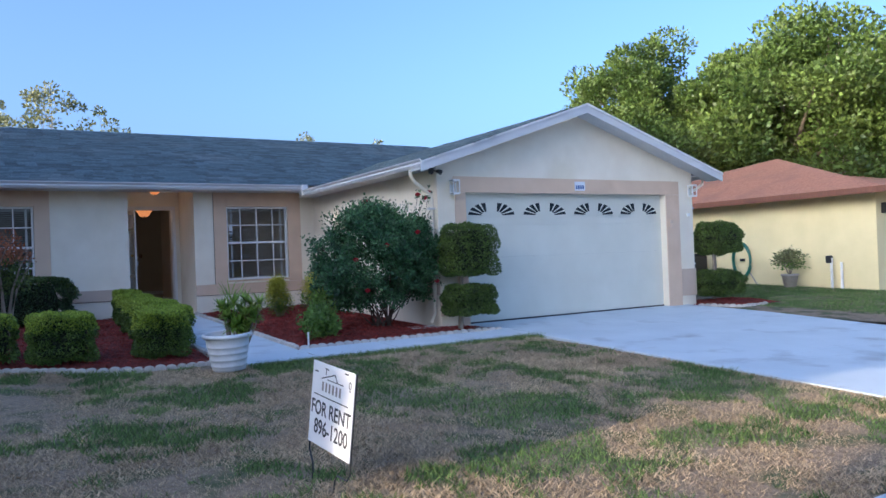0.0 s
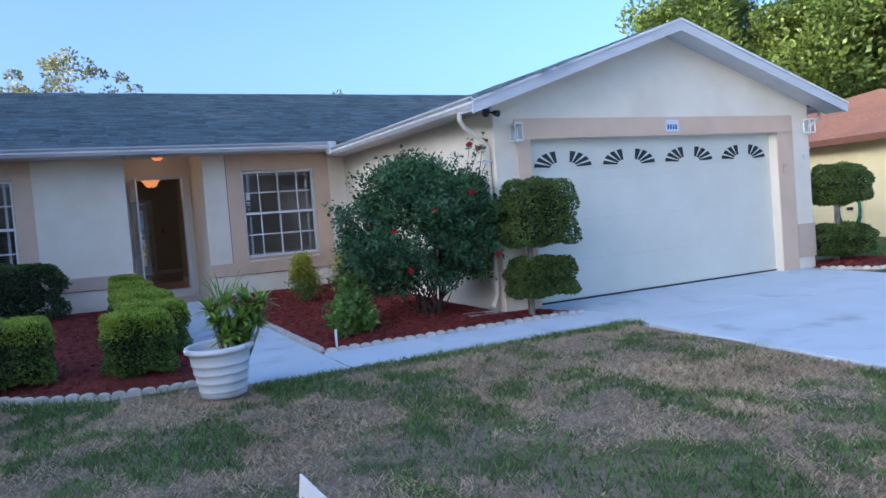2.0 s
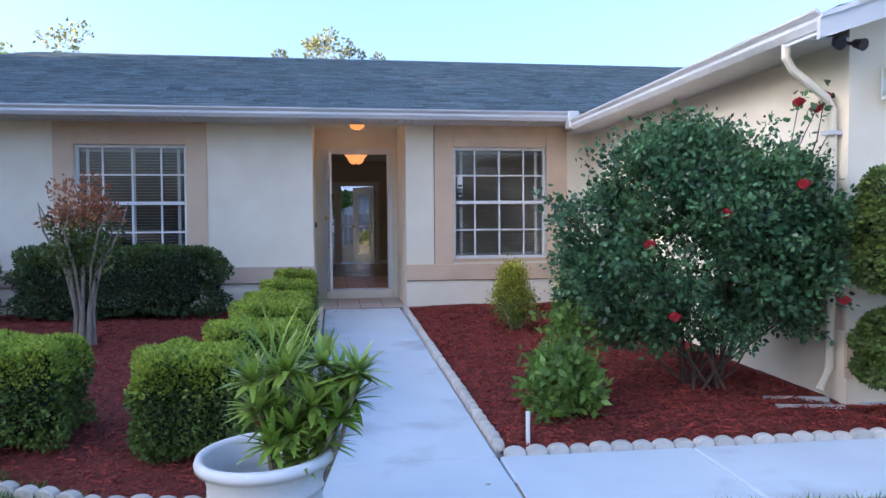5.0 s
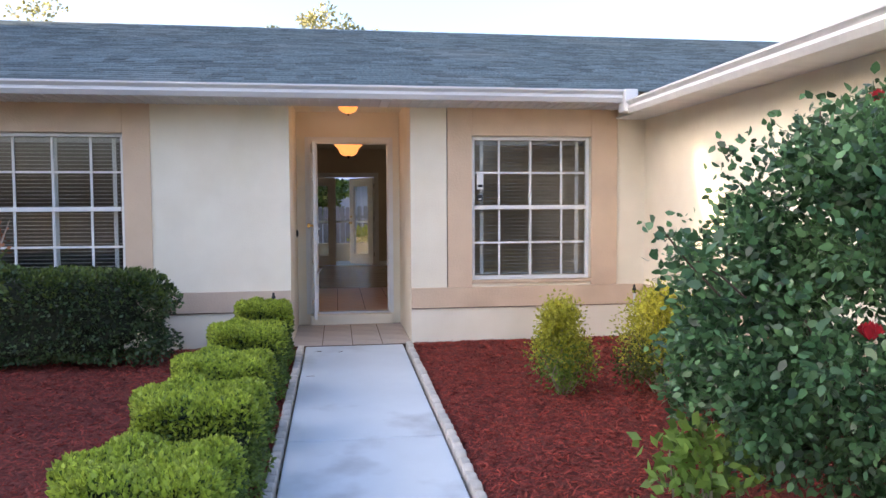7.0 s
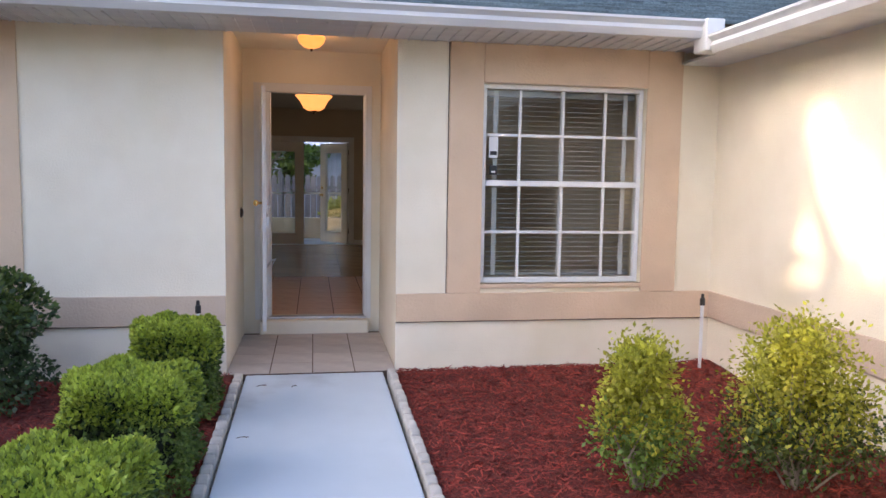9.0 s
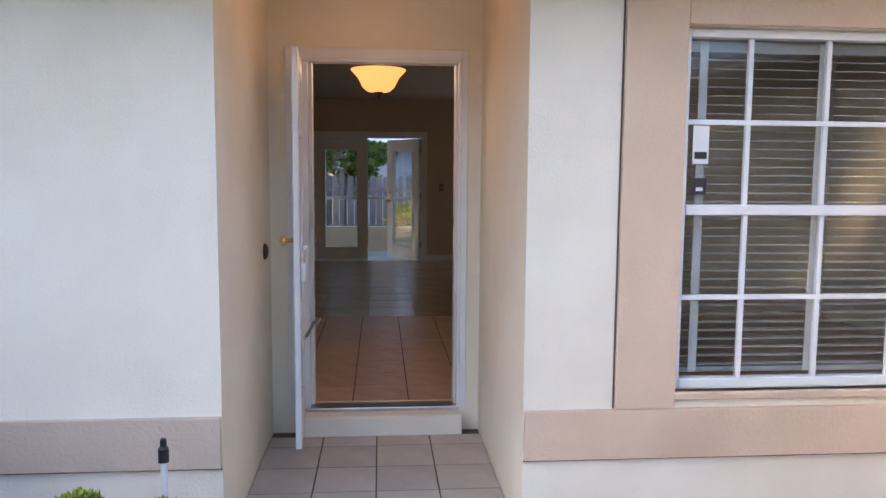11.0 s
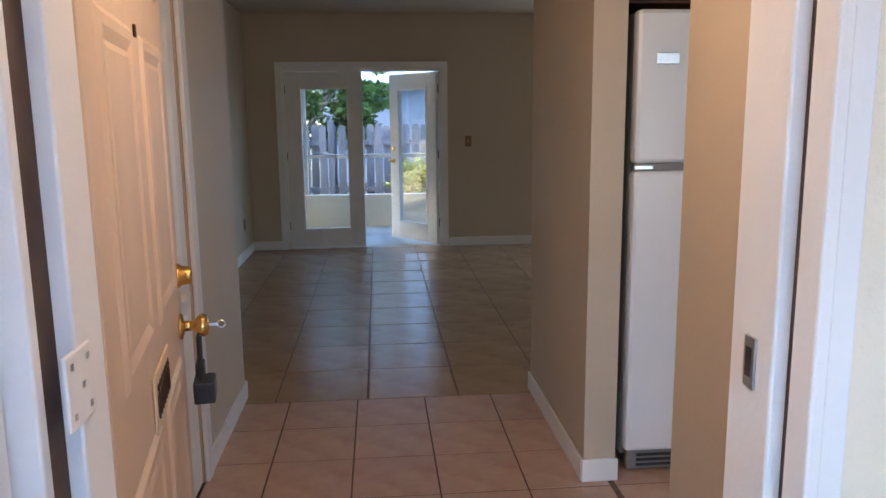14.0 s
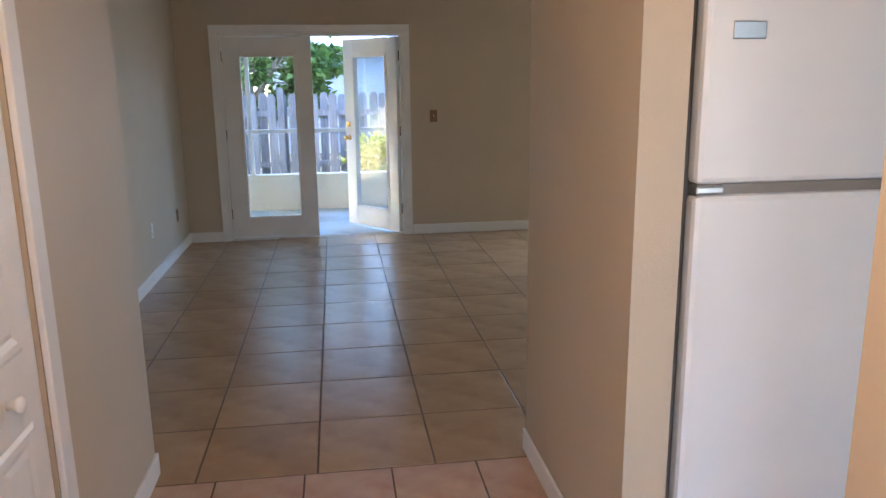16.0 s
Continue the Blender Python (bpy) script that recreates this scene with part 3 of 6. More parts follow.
wall("wall_entry", "x", 1.44, 1.57, -0.75, 0.8, -0.25, 2.6, [(-0.465, 0.02, 0.51, 2.1)], "stucco", "cream stucco wall round the entrance door")
wall("wall_wing_side", "y", 3.2, 3.4, -5.4, 0.0, -0.5, 2.40, [], "stucco", "cream stucco side wall of the garage wing, partly sunlit")
wall("wall_garage_east", "y", 9.05, 8.85, -5.2, 9.3, -0.5, 2.5, [], "stucco", "cream stucco side wall of the garage")
wall("wall_west", "y", -12.0, -11.8, 0.2, 9.3, -0.3, 2.5, [], "stucco", "cream stucco end wall of the house")
bm = bmesh.new()
PEAK_X, PEAK_Z, PITCH = 6.06, 3.40, 0.33
for outline in ([(3.4, -0.5), (3.73, -0.5), (3.73, 1.87), (3.4, 1.87)], [(8.3, -0.5), (9.05, -0.5), (9.05, 1.87), (8.3, 1.87)],
                [(3.4, 1.87), (9.05, 1.87), (9.05, PEAK_Z - PITCH * (9.05 - PEAK_X) - 0.05), (PEAK_X, PEAK_Z - 0.05), (3.4, PEAK_Z - PITCH * (PEAK_X - 3.4) - 0.05)]):
    prism(bm, outline, "y", -5.4, -5.2)
structure(finish("wall_garage_front", bm, "stucco"), "cream stucco garage gable wall")
# raised trim bands
bm = boxed(3.50, -5.418, 1.872, 8.66, -5.401, 2.13, 0.004)
box(bm, 3.52, -5.416, -0.4, 3.728, -5.401, 1.868, 0.004)
box(bm, 8.302, -5.416, -0.4, 8.66, -5.401, 1.868, 0.004)
structure(finish("trim_garage", bm, "peach"), "peach stucco band round the garage opening")
bm = boxed(1.02, -0.022, 0.452, 1.28, -0.001, SOFFIT, 0.004)
box(bm, 2.59, -0.022, 0.452, 2.88, -0.001, SOFFIT, 0.004)
box(bm, 1.282, -0.022, 2.052, 2.588, -0.001, SOFFIT, 0.004)
structure(finish("trim_window_1", bm, "peach"), "peach stucco surround of the front window")
bm = boxed(-3.86, -0.022, 0.452, -3.61, -0.001, SOFFIT, 0.004)
box(bm, -2.23, -0.022, 0.452, -1.97, -0.001, SOFFIT, 0.004)
box(bm, -3.608, -0.022, 2.052, -2.232, -0.001, SOFFIT, 0.004)
structure(finish("trim_window_2", bm, "peach"), "peach stucco surround of the bedroom window")
bm = boxed(0.632, -0.026, 0.235, 3.196, -0.001, 0.45, 0.004)
structure(finish("trim_band_east", bm, "peach"), "peach stucco band along the wall foot")
structure(finish("trim_band_west", boxed(-11.9, -0.026, 0.235, -0.617, -0.001, 0.45, 0.004), "beige"), "beige stucco band along the wall foot")
structure(finish("trim_band_wing", boxed(3.174, -5.39, 0.235, 3.199, -0.03, 0.45, 0.004), "beige"), "beige stucco band along the garage wing wall")
# thin dark strips under the bands and left of the window surround
bm = boxed(0.632, -0.006, 0.226, 3.19, -0.001, 0.2335)
box(bm, 1.012, -0.006, 0.452, 1.0185, -0.001, SOFFIT)
box(bm, -11.9, -0.006, 0.226, -0.617, -0.001, 0.2335)
structure(finish("trim_dark_line", bm, "grout"), "dark crack-like lines beside the stucco bands")
bm = boxed(3.18, -5.426, -0.1, 3.52, -5.401, 0.22, 0.004)
box(bm, 8.662, -5.426, -0.1, 9.06, -5.401, 0.42, 0.004)
structure(finish("trim_band_garage", bm, "beige"), "beige stucco band at the garage corners")

# ---- roof ----
RIDGE_Y, RIDGE_Z, EAVE_Y, EAVE_Z, MAIN = 5.7, 4.43, -0.56, 2.45, 0.3163
RIDGE_X0, RIDGE_X1 = -6.2, 9.4

bm = bmesh.new()
far_y = 2 * RIDGE_Y - EAVE_Y
hip_x = RIDGE_X0 - (RIDGE_Y - EAVE_Y)
a, b = bm.verts.new((hip_x, EAVE_Y, EAVE_Z)), bm.verts.new((RIDGE_X1, EAVE_Y, EAVE_Z))
c, d = bm.verts.new((RIDGE_X1, far_y, EAVE_Z)), bm.verts.new((hip_x, far_y, EAVE_Z))
r0, r1 = bm.verts.new((RIDGE_X0, RIDGE_Y, RIDGE_Z)), bm.verts.new((RIDGE_X1, RIDGE_Y, RIDGE_Z))
for f in ((a, b, r1, r0), (c, d, r0, r1), (d, a, r0), (b, c, r1)):
    bm.faces.new(f)
for x0, x1 in ((2.83, PEAK_X), (9.46, PEAK_X)):
    # wing slopes, running back into the main roof
    z0 = PEAK_Z - PITCH * abs(x0 - PEAK_X)
    back_y0 = EAVE_Y + max(0.0, (z0 - EAVE_Z)) / MAIN
    back_y1 = EAVE_Y + (PEAK_Z - EAVE_Z) / MAIN
    vs = [bm.verts.new(p) for p in ((x0, -5.76, z0), (x1, -5.76, PEAK_Z), (x1, back_y1, PEAK_Z), (x0, back_y0, z0))]
    bm.faces.new(vs)
roof = structure(finish("roof", bm, "roof_base"), "weathered grey asphalt shingle roof with a garage gable")


def shingles(name, origin, along, up, keep, length, rise, parent):
    """Overlapping tabs in courses: origin at the eave, along the eave, up the slope; keep(point) says where there is roof."""
    along, up = Vector(along).normalized(), Vector(up).normalized()
    n = along.cross(up).normalized()
    if n.z < 0:
        n = -n
    out, course = [], 0.145
    rnd = random.Random(5)
    for j in range(int(rise / course) + 1):
        s = -rnd.random() * 0.3
        while s < length:
            w = rnd.choice((0.16, 0.22, 0.3, 0.34))
            p0 = Vector(origin) + along * (s + w / 2) + up * (j * course + 0.07)
            if keep(p0):
                lift = 0.012 + rnd.random() * 0.007
                q = [Vector(origin) + along * (s + e) + up * (j * course + v) + n * h
                     for e, v, h in ((0.004, 0, lift), (w - 0.004, 0, lift), (w - 0.004, course + 0.02, 0.004), (0.004, course + 0.02, 0.004))]
                low = [q[0] - n * lift, q[1] - n * lift]
                out += [q[0], q[1], q[2], q[3], low[0], low[1], q[1], q[0]]
            s += w
    ob = np_mesh(name, [tuple(v) for v in out], 4, "shingle", parent)
    # join each tab's top and front edge so that it is one piece
    bm = bmesh.new()
    bm.from_mesh(ob.data)
    bmesh.ops.remove_doubles(bm, verts=bm.verts, dist=1e-5)
    bm.to_mesh(ob.data)
    bm.free()
    return tagged(ob, "grey weathered shingle tabs", kind="stuff")


def on_main(p):
    if p.z > RIDGE_Z - 0.02 or p.x < hip_x + (p.y - EAVE_Y) + 0.1:
        return False
    return p.z > PEAK_Z - PITCH * abs(p.x - PEAK_X) - 0.01 if 2.83 < p.x < 9.46 else True


def on_wing(p):
    return p.y < EAVE_Y + (p.z - EAVE_Z) / MAIN + 0.05 and p.z < PEAK_Z - 0.01 and (p.y > -5.75)


shingles("shingle_tabs", (hip_x, EAVE_Y, EAVE_Z + 0.004), (1, 0, 0), (0, 1, MAIN), on_main, RIDGE_X1 - hip_x, 6.62, roof)
shingles("shingle_tabs", (2.83, 3.2, PEAK_Z - PITCH * (PEAK_X - 2.83) + 0.004), (0, -1, 0), (1, 0, PITCH), on_wing, 9.0, 3.4, roof)
bm = bmesh.new()
for i in range(52):
    x = RIDGE_X0 + i * 0.3
    prism(bm, [(RIDGE_Y - 0.16, RIDGE_Z - 0.04), (RIDGE_Y, RIDGE_Z + 0.018), (RIDGE_Y + 0.16, RIDGE_Z - 0.04), (RIDGE_Y, RIDGE_Z + 0.004)], "x", x, x + 0.296)
tagged(part("ridge_caps", bm, "shingle", roof), "grey ridge shingles", kind="stuff")
# fascia, soffit, gutters
structure(finish("ceiling_soffit", boxed(-12.4, -0.5, SOFFIT, 3.2, 0.0, SOFFIT + 0.02), "gutter"), "white vented soffit under the front eave")
bm = bmesh.new()
for i in range(150):
    x = -11.9 + i * 0.1
    box(bm, x, -0.49, SOFFIT - 0.008, x + 0.012, -0.005, SOFFIT + 0.001)
structure(finish("ceiling_soffit_ribs", bm, "gutter"), "ribs of the vented soffit")
structure(finish("ceiling_soffit_wing", boxed(2.86, -5.4, 2.24, 3.2, 0.0, 2.26), "gutter"), "white soffit under the wing eave")
structure(finish("ceiling_soffit_wing_east", boxed(9.05, -5.4, 2.24, 9.42, 0.0, 2.26), "gutter"), "white soffit under the garage eave")
structure(finish("trim_fascia_front", boxed(-12.4, -0.525, SOFFIT, 2.81, -0.5, 2.45), "gutter"), "white fascia board")
structure(finish("trim_fascia_wing", boxed(2.835, -5.74, 2.24, 2.86, -0.55, 2.32), "gutter"), "white fascia board of the wing")


def gutter(name, path_axis, a0, a1, at, z, outward, label):
    """An ogee gutter with a rolled lip, run along an axis."""
    o = outward
    prof = [(0, 0), (o * 0.075, 0), (o * 0.105, 0.045), (o * 0.09, 0.075), (o * 0.125, 0.105), (o * 0.125, 0.122), (o * 0.105, 0.122), (o * 0.1, 0.112), (o * 0.07, 0.075), (o * 0.085, 0.05), (o * 0.065, 0.012), (o * 0.004, 0.012), (0, 0.122)]
    bm = bmesh.new()
    prism(bm, [(at + p, z + q) for p, q in prof], path_axis, a0, a1)
    return structure(finish(name, bm, "gutter"), label)


gutter("trim_gutter_front", "x", -12.4, 2.72, -0.526, 2.335, -1, "white aluminium rain gutter along the front eave")
gutter("trim_gutter_wing", "y", -5.74, -0.66, 2.834, 2.225, -1, "white aluminium rain gutter along the wing eave")
gutter("trim_gutter_east", "y", -5.7, 3.0, 9.46, 2.2, 1, "white aluminium rain gutter of the garage")
bm = boxed(2.70, -0.68, 2.24, 2.84, -0.50, 2.462, 0.01)
structure(finish("trim_gutter_corner", bm, "white"), "white sealed gutter corner")
# rake boards and overhang of the garage gable
for sgn, x_end, nm in ((-1, 2.71, "trim_rake_west"), (1, 9.5, "trim_rake_east")):
    bm = bmesh.new()
    z_end = PEAK_Z - PITCH * abs(x_end - PEAK_X)
    out = [(PEAK_X, PEAK_Z - 0.005), (x_end, z_end - 0.005), (x_end, z_end - 0.15), (PEAK_X, PEAK_Z - 0.155)]
    prism(bm, out, "y", -5.79, -5.755)
    low = [(PEAK_X, PEAK_Z - 0.10), (x_end, z_end - 0.10), (x_end, z_end - 0.12), (PEAK_X, PEAK_Z - 0.12)]
    prism(bm, low, "y", -5.755, -5.401)
    structure(finish(nm, bm, "gutter"), "white rake board of the garage gable")
    bm = bmesh.new()
    lip = [(PEAK_X, PEAK_Z + 0.012), (x_end, z_end + 0.012), (x_end, z_end - 0.02), (PEAK_X, PEAK_Z - 0.02)]
    prism(bm, lip, "y", -5.81, -5.79)
    structure(finish(nm.replace("rake", "drip"), bm, "white"), "white metal drip edge")
# other roof-carrying walls behind
wall("wall_back", "x", 9.26, 9.4, -12.0, 9.05, -0.25, 2.62, [(-1.06, 0.0, 0.73, 2.03), (2.5, 0.0, 4.4, 2.03)], "paint_in", "beige back wall of the living room")


# ---- garage door ----
garage = structure(thing("door_garage", "", "garage door"), "white panelled garage door with sunburst windows")
for k in range(4):
    z0 = -0.27 + k * 0.535
    bm = boxed(3.70, -5.26, z0, 8.33, -5.215, z0 + 0.534, 0.0025)
    part("section", bm, "garage_white", garage)
part("bottom_seal", boxed(3.72, -5.272, -0.276, 8.31, -5.262, -0.250), "black", garage, "black rubber bottom seal")
for i in range(8):
    x0 = 3.86 + i * 0.565
    left = i % 2 == 0
    w, h, z0 = 0.37, 0.215, 1.50
    for k in range(4):
        a0, a1 = radians(90 * k / 4 + 4), radians(90 * (k + 1) / 4 - 4)
        pts = []
        for r in (0.32, 1.0):
            steps = [a0, (a0 + a1) / 2, a1] if r == 1.0 else [a1, a0]
            for ang in steps:
                u, v = r * math.cos(ang), r * math.sin(ang)
                pts.append((x0 + (w * (1 - u) if left else w * u), z0 + h * v))
        bm = bmesh.new()
        prism(bm, pts, "y", -5.268, -5.259)
        part("pane", bm, "dark_glass", garage, "dark sunburst pane")
    bm = bmesh.new()
    fr = [(x0 - 0.04, z0 - 0.03), (x0 + w + 0.04, z0 - 0.03), (x0 + w + 0.04, z0 - 0.015), (x0 - 0.04, z0 - 0.015)]
    prism(bm, fr, "y", -5.27, -5.26)
    part("window_trim", bm, "garage_white", garage)
structure(finish("wall_garage_inside", boxed(3.45, -5.18, -0.4, 8.8, -5.1, 2.4), "room_dark"), "dark backing behind the garage door")


# ---- windows ----
def window(name, x0, x1, z0, z1, seed, label):
    w = structure(thing(name, "", "window"), label)
    y0, y1 = 0.045, 0.10
    bm = bmesh.new()
    for a in ((x0, y0, z0, x0 + 0.035, y1, z1), (x1 - 0.035, y0, z0, x1, y1, z1), (x0 + 0.035, y0, z1 - 0.035, x1 - 0.035, y1, z1), (x0 + 0.035, y0, z0, x1 - 0.035, y1, z0 + 0.04)):
        box(bm, *a, bevel=0.004)
    part("window_frame", bm, "white", w)
    zm = (z0 + z1) / 2 + 0.01
    part("meeting_rail", boxed(x0 + 0.036, y0 - 0.006, zm - 0.022, x1 - 0.036, y1 - 0.01, zm + 0.022, bevel=0.004), "white", w)
    for zz0, zz1, y in ((zm + 0.022, z1 - 0.035, 0.072), (z0 + 0.04, zm - 0.022, 0.06)):
        for k in (1, 2, 3):
            x = x0 + (x1 - x0) * k / 4 + (0.0 if k == 2 else (-0.02 if k == 1 else 0.02))
            part("muntin", boxed(x - 0.011, y - 0.006, zz0, x + 0.011, y + 0.012, zz1, bevel=0.002), "white", w)
        part("muntin", boxed(x0 + 0.036, y - 0.007, (zz0 + zz1) / 2 - 0.011, x1 - 0.036, y + 0.011, (zz0 + zz1) / 2 + 0.011, bevel=0.002), "white", w)
        pane = part("pane", boxed(x0 + 0.03, y + 0.0125, zz0 - 0.01, x1 - 0.03, y + 0.0165, zz1 + 0.01), "glass", w)
        pane.visible_shadow = False
    part("window_sill", boxed(x0 - 0.01, -0.025, z0 - 0.035, x1 + 0.01, 0.044, z0 - 0.002, bevel=0.006), "peach", w)
    blind = thing(name.replace("window", "venetian_blind").rstrip("_0123456789"), "pale slatted blind with cloth tapes, slats open, behind the panes", "blind", (0, 0, 0))
    part("headrail", boxed(x0 + 0.04, 0.125, z1 - 0.085, x1 - 0.04, 0.165, z1 - 0.036, bevel=0.004), "blind", blind)
    z = z1 - 0.115
    while z > z0 + 0.075:
        bm = bmesh.new()
        prism(bm, [(0.130, z - 0.002), (0.145, z + 0.002), (0.160, z + 0.001), (0.160, z + 0.004), (0.145, z + 0.005), (0.130, z + 0.001)], "x", x0 + 0.045, x1 - 0.045)
        part("slat", bm, "blind", blind)
        z -= 0.038
    part("bottom_rail", boxed(x0 + 0.04, 0.13, z0 + 0.045, x1 - 0.04, 0.16, z0 + 0.07, bevel=0.004), "blind", blind)
    for x in (x0 + 0.125, (x0 + x1) / 2 + 0.01, x1 - 0.115):
        part("ladder_tape", boxed(x - 0.019, 0.1245, z0 + 0.05, x + 0.019, 0.127, z1 - 0.04), "blind_tape", blind, "pale cloth ladder tape")
    # this backing is coloured dark so that the room looks unlit
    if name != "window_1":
        structure(finish(name.replace("window", "wall_room"), boxed(x0 - 2.5, 3.4, z0 - 0.6, x1 + 1.1, 3.5, z1 + 0.5), "room_dark"), "backing wall coloured dark for the unlit room behind the window")


window("window_1", 1.285, 2.585, 0.522, 2.048, 1, "white gridded single-hung window with open slatted blinds")
window("window_2", -3.605, -2.235, 0.522, 2.048, 2, "white gridded single-hung bedroom window with open slatted blinds")
stk = thing("window_sticker", "white paper notice stuck inside the window pane", "sticker", (1.345, 0.0545, 1.49))
part("paper", boxed(0, 0, 0, 0.07, 0.002, 0.16), "white", stk)
part("print", boxed(0.008, -0.001, 0.02, 0.062, -0.0002, 0.05), "ink", stk)
stk2 = thing("security_sticker", "small dark security sticker on the window pane", "sticker", (1.35, 0.0545, 1.36))
part("emblem", boxed(0, 0, 0, 0.06, 0.002, 0.07), "black", stk2)
part("mark", boxed(0.015, -0.001, 0.015, 0.045, -0.0002, 0.03), "white", stk2)

# ---- porch ----
structure(finish("floor_porch", boxed(-0.615, -0.09, -0.3, 0.63, 1.44, -0.132), "grout"), "porch slab")
structure(finish("ceiling_porch", boxed(-0.615, 0.0, 2.46, 0.63, 1.44, 2.5), "stucco"), "cream porch ceiling")
structure(finish("trim_porch_head", boxed(-0.615, -0.02, 2.341, 0.63, 0.0, 2.5), "stucco"), "cream head of the porch opening")
structure(finish("door_sill", boxed(-0.47, 1.32, -0.13, 0.52, 1.44, 0.0, 0.012), "stucco"), "cream concrete step at the entrance")
structure(finish("door_threshold", boxed(-0.465, 1.42, 0.0, 0.51, 1.54, 0.022, 0.004), "steel"), "worn metal threshold")
bm = boxed(-0.465, 1.400, 0.022, -0.425, 1.428, 2.1, 0.004)
box(bm, -0.465, 1.429, 0.022, -0.388, 1.452, 2.1, 0.004)
box(bm, -0.465, 1.502, 0.022, -0.370, 1.59, 2.1, 0.004)
box(bm, 0.490, 1.405, 0.022, 0.51, 1.455, 2.1, 0.004)
box(bm, 0.480, 1.478, 0.022, 0.51, 1.59, 2.1, 0.004)
box(bm, -0.445, 1.415, 2.08, 0.490, 1.53, 2.1, 0.004)
box(bm, 0.51, 1.42, 0.0, 0.548, 1.439, 2.16, 0.003)
box(bm, -0.515, 1.42, 0.0, -0.465, 1.439, 2.16, 0.003)
box(bm, -0.465, 1.42, 2.1, 0.51, 1.439, 2.16, 0.003)
structure(finish("door_frame_front", bm, "white"), "white painted entrance door frame, scuffed")
bm = boxed(-0.465, 1.453, 0.022, -0.392, 1.501, 2.09)
box(bm, 0.500, 1.456, 0.022, 0.51, 1.477, 2.09)
structure(finish("door_weatherstrip", bm, "rubber"), "dark brown weatherstrip in the door frame")
hp = thing("strike_plate", "white painted metal plate screwed to the door frame", "strike plate", (-0.367, 1.49, 1.165))
part("plate", boxed(-0.003, -0.035, -0.045, 0.003, 0.045, 0.045, bevel=0.002), "white", hp)
for dy, dz in ((-0.02, -0.03), (0.028, -0.03), (0.028, 0.03), (-0.02, 0.03), (0.01, 0.0)):
    part("screw", boxed(0.003, dy - 0.004, dz - 0.004, 0.0042, dy + 0.004, dz + 0.004, bevel=0.001), "steel", hp)
sp = thing("strike_plate", "worn steel strike plate in the door frame", "strike plate", (0.478, 1.53, 1.15))
part("plate", boxed(-0.002, -0.014, -0.035, 0.002, 0.014, 0.035, bevel=0.001), "steel", sp)
part("slot", boxed(-0.003, -0.007, -0.02, -0.0018, 0.007, 0.02), "black", sp)
pl = thing("porch_light", "small orange glass ceiling light, lit, on the porch ceiling", "ceiling light", (0.0, 0.62, 2.46))
part("base", lathe(bmesh.new(), [(0.07, 0), (0.07, -0.018), (0.06, -0.025)], 24), "bronze", pl, smooth=True)
sh = part("shade", lathe(bmesh.new(), [(0.105, -0.02), (0.112, -0.03), (0.098, -0.07), (0.06, -0.105), (0.015, -0.118)], 24), "porch_glass", pl, "glowing orange glass bowl", smooth=True)
sh.visible_shadow = False
part("finial", lathe(bmesh.new(), [(0.012, -0.116), (0.012, -0.128), (0.004, -0.138)], 10), "bronze", pl)
db = thing("door_stop", "black round door bumper on the porch wall", "door bumper", (-0.615, 1.19, 1.0))
bm = bmesh.new()
lathe(bm, [(0.045, 0.0), (0.045, 0.008), (0.03, 0.02), (0.01, 0.024)], 18)
bmesh.ops.rotate(bm, verts=bm.verts, matrix=Matrix.Rotation(radians(90), 3, "Y"))
part("bumper", bm, "black", db)


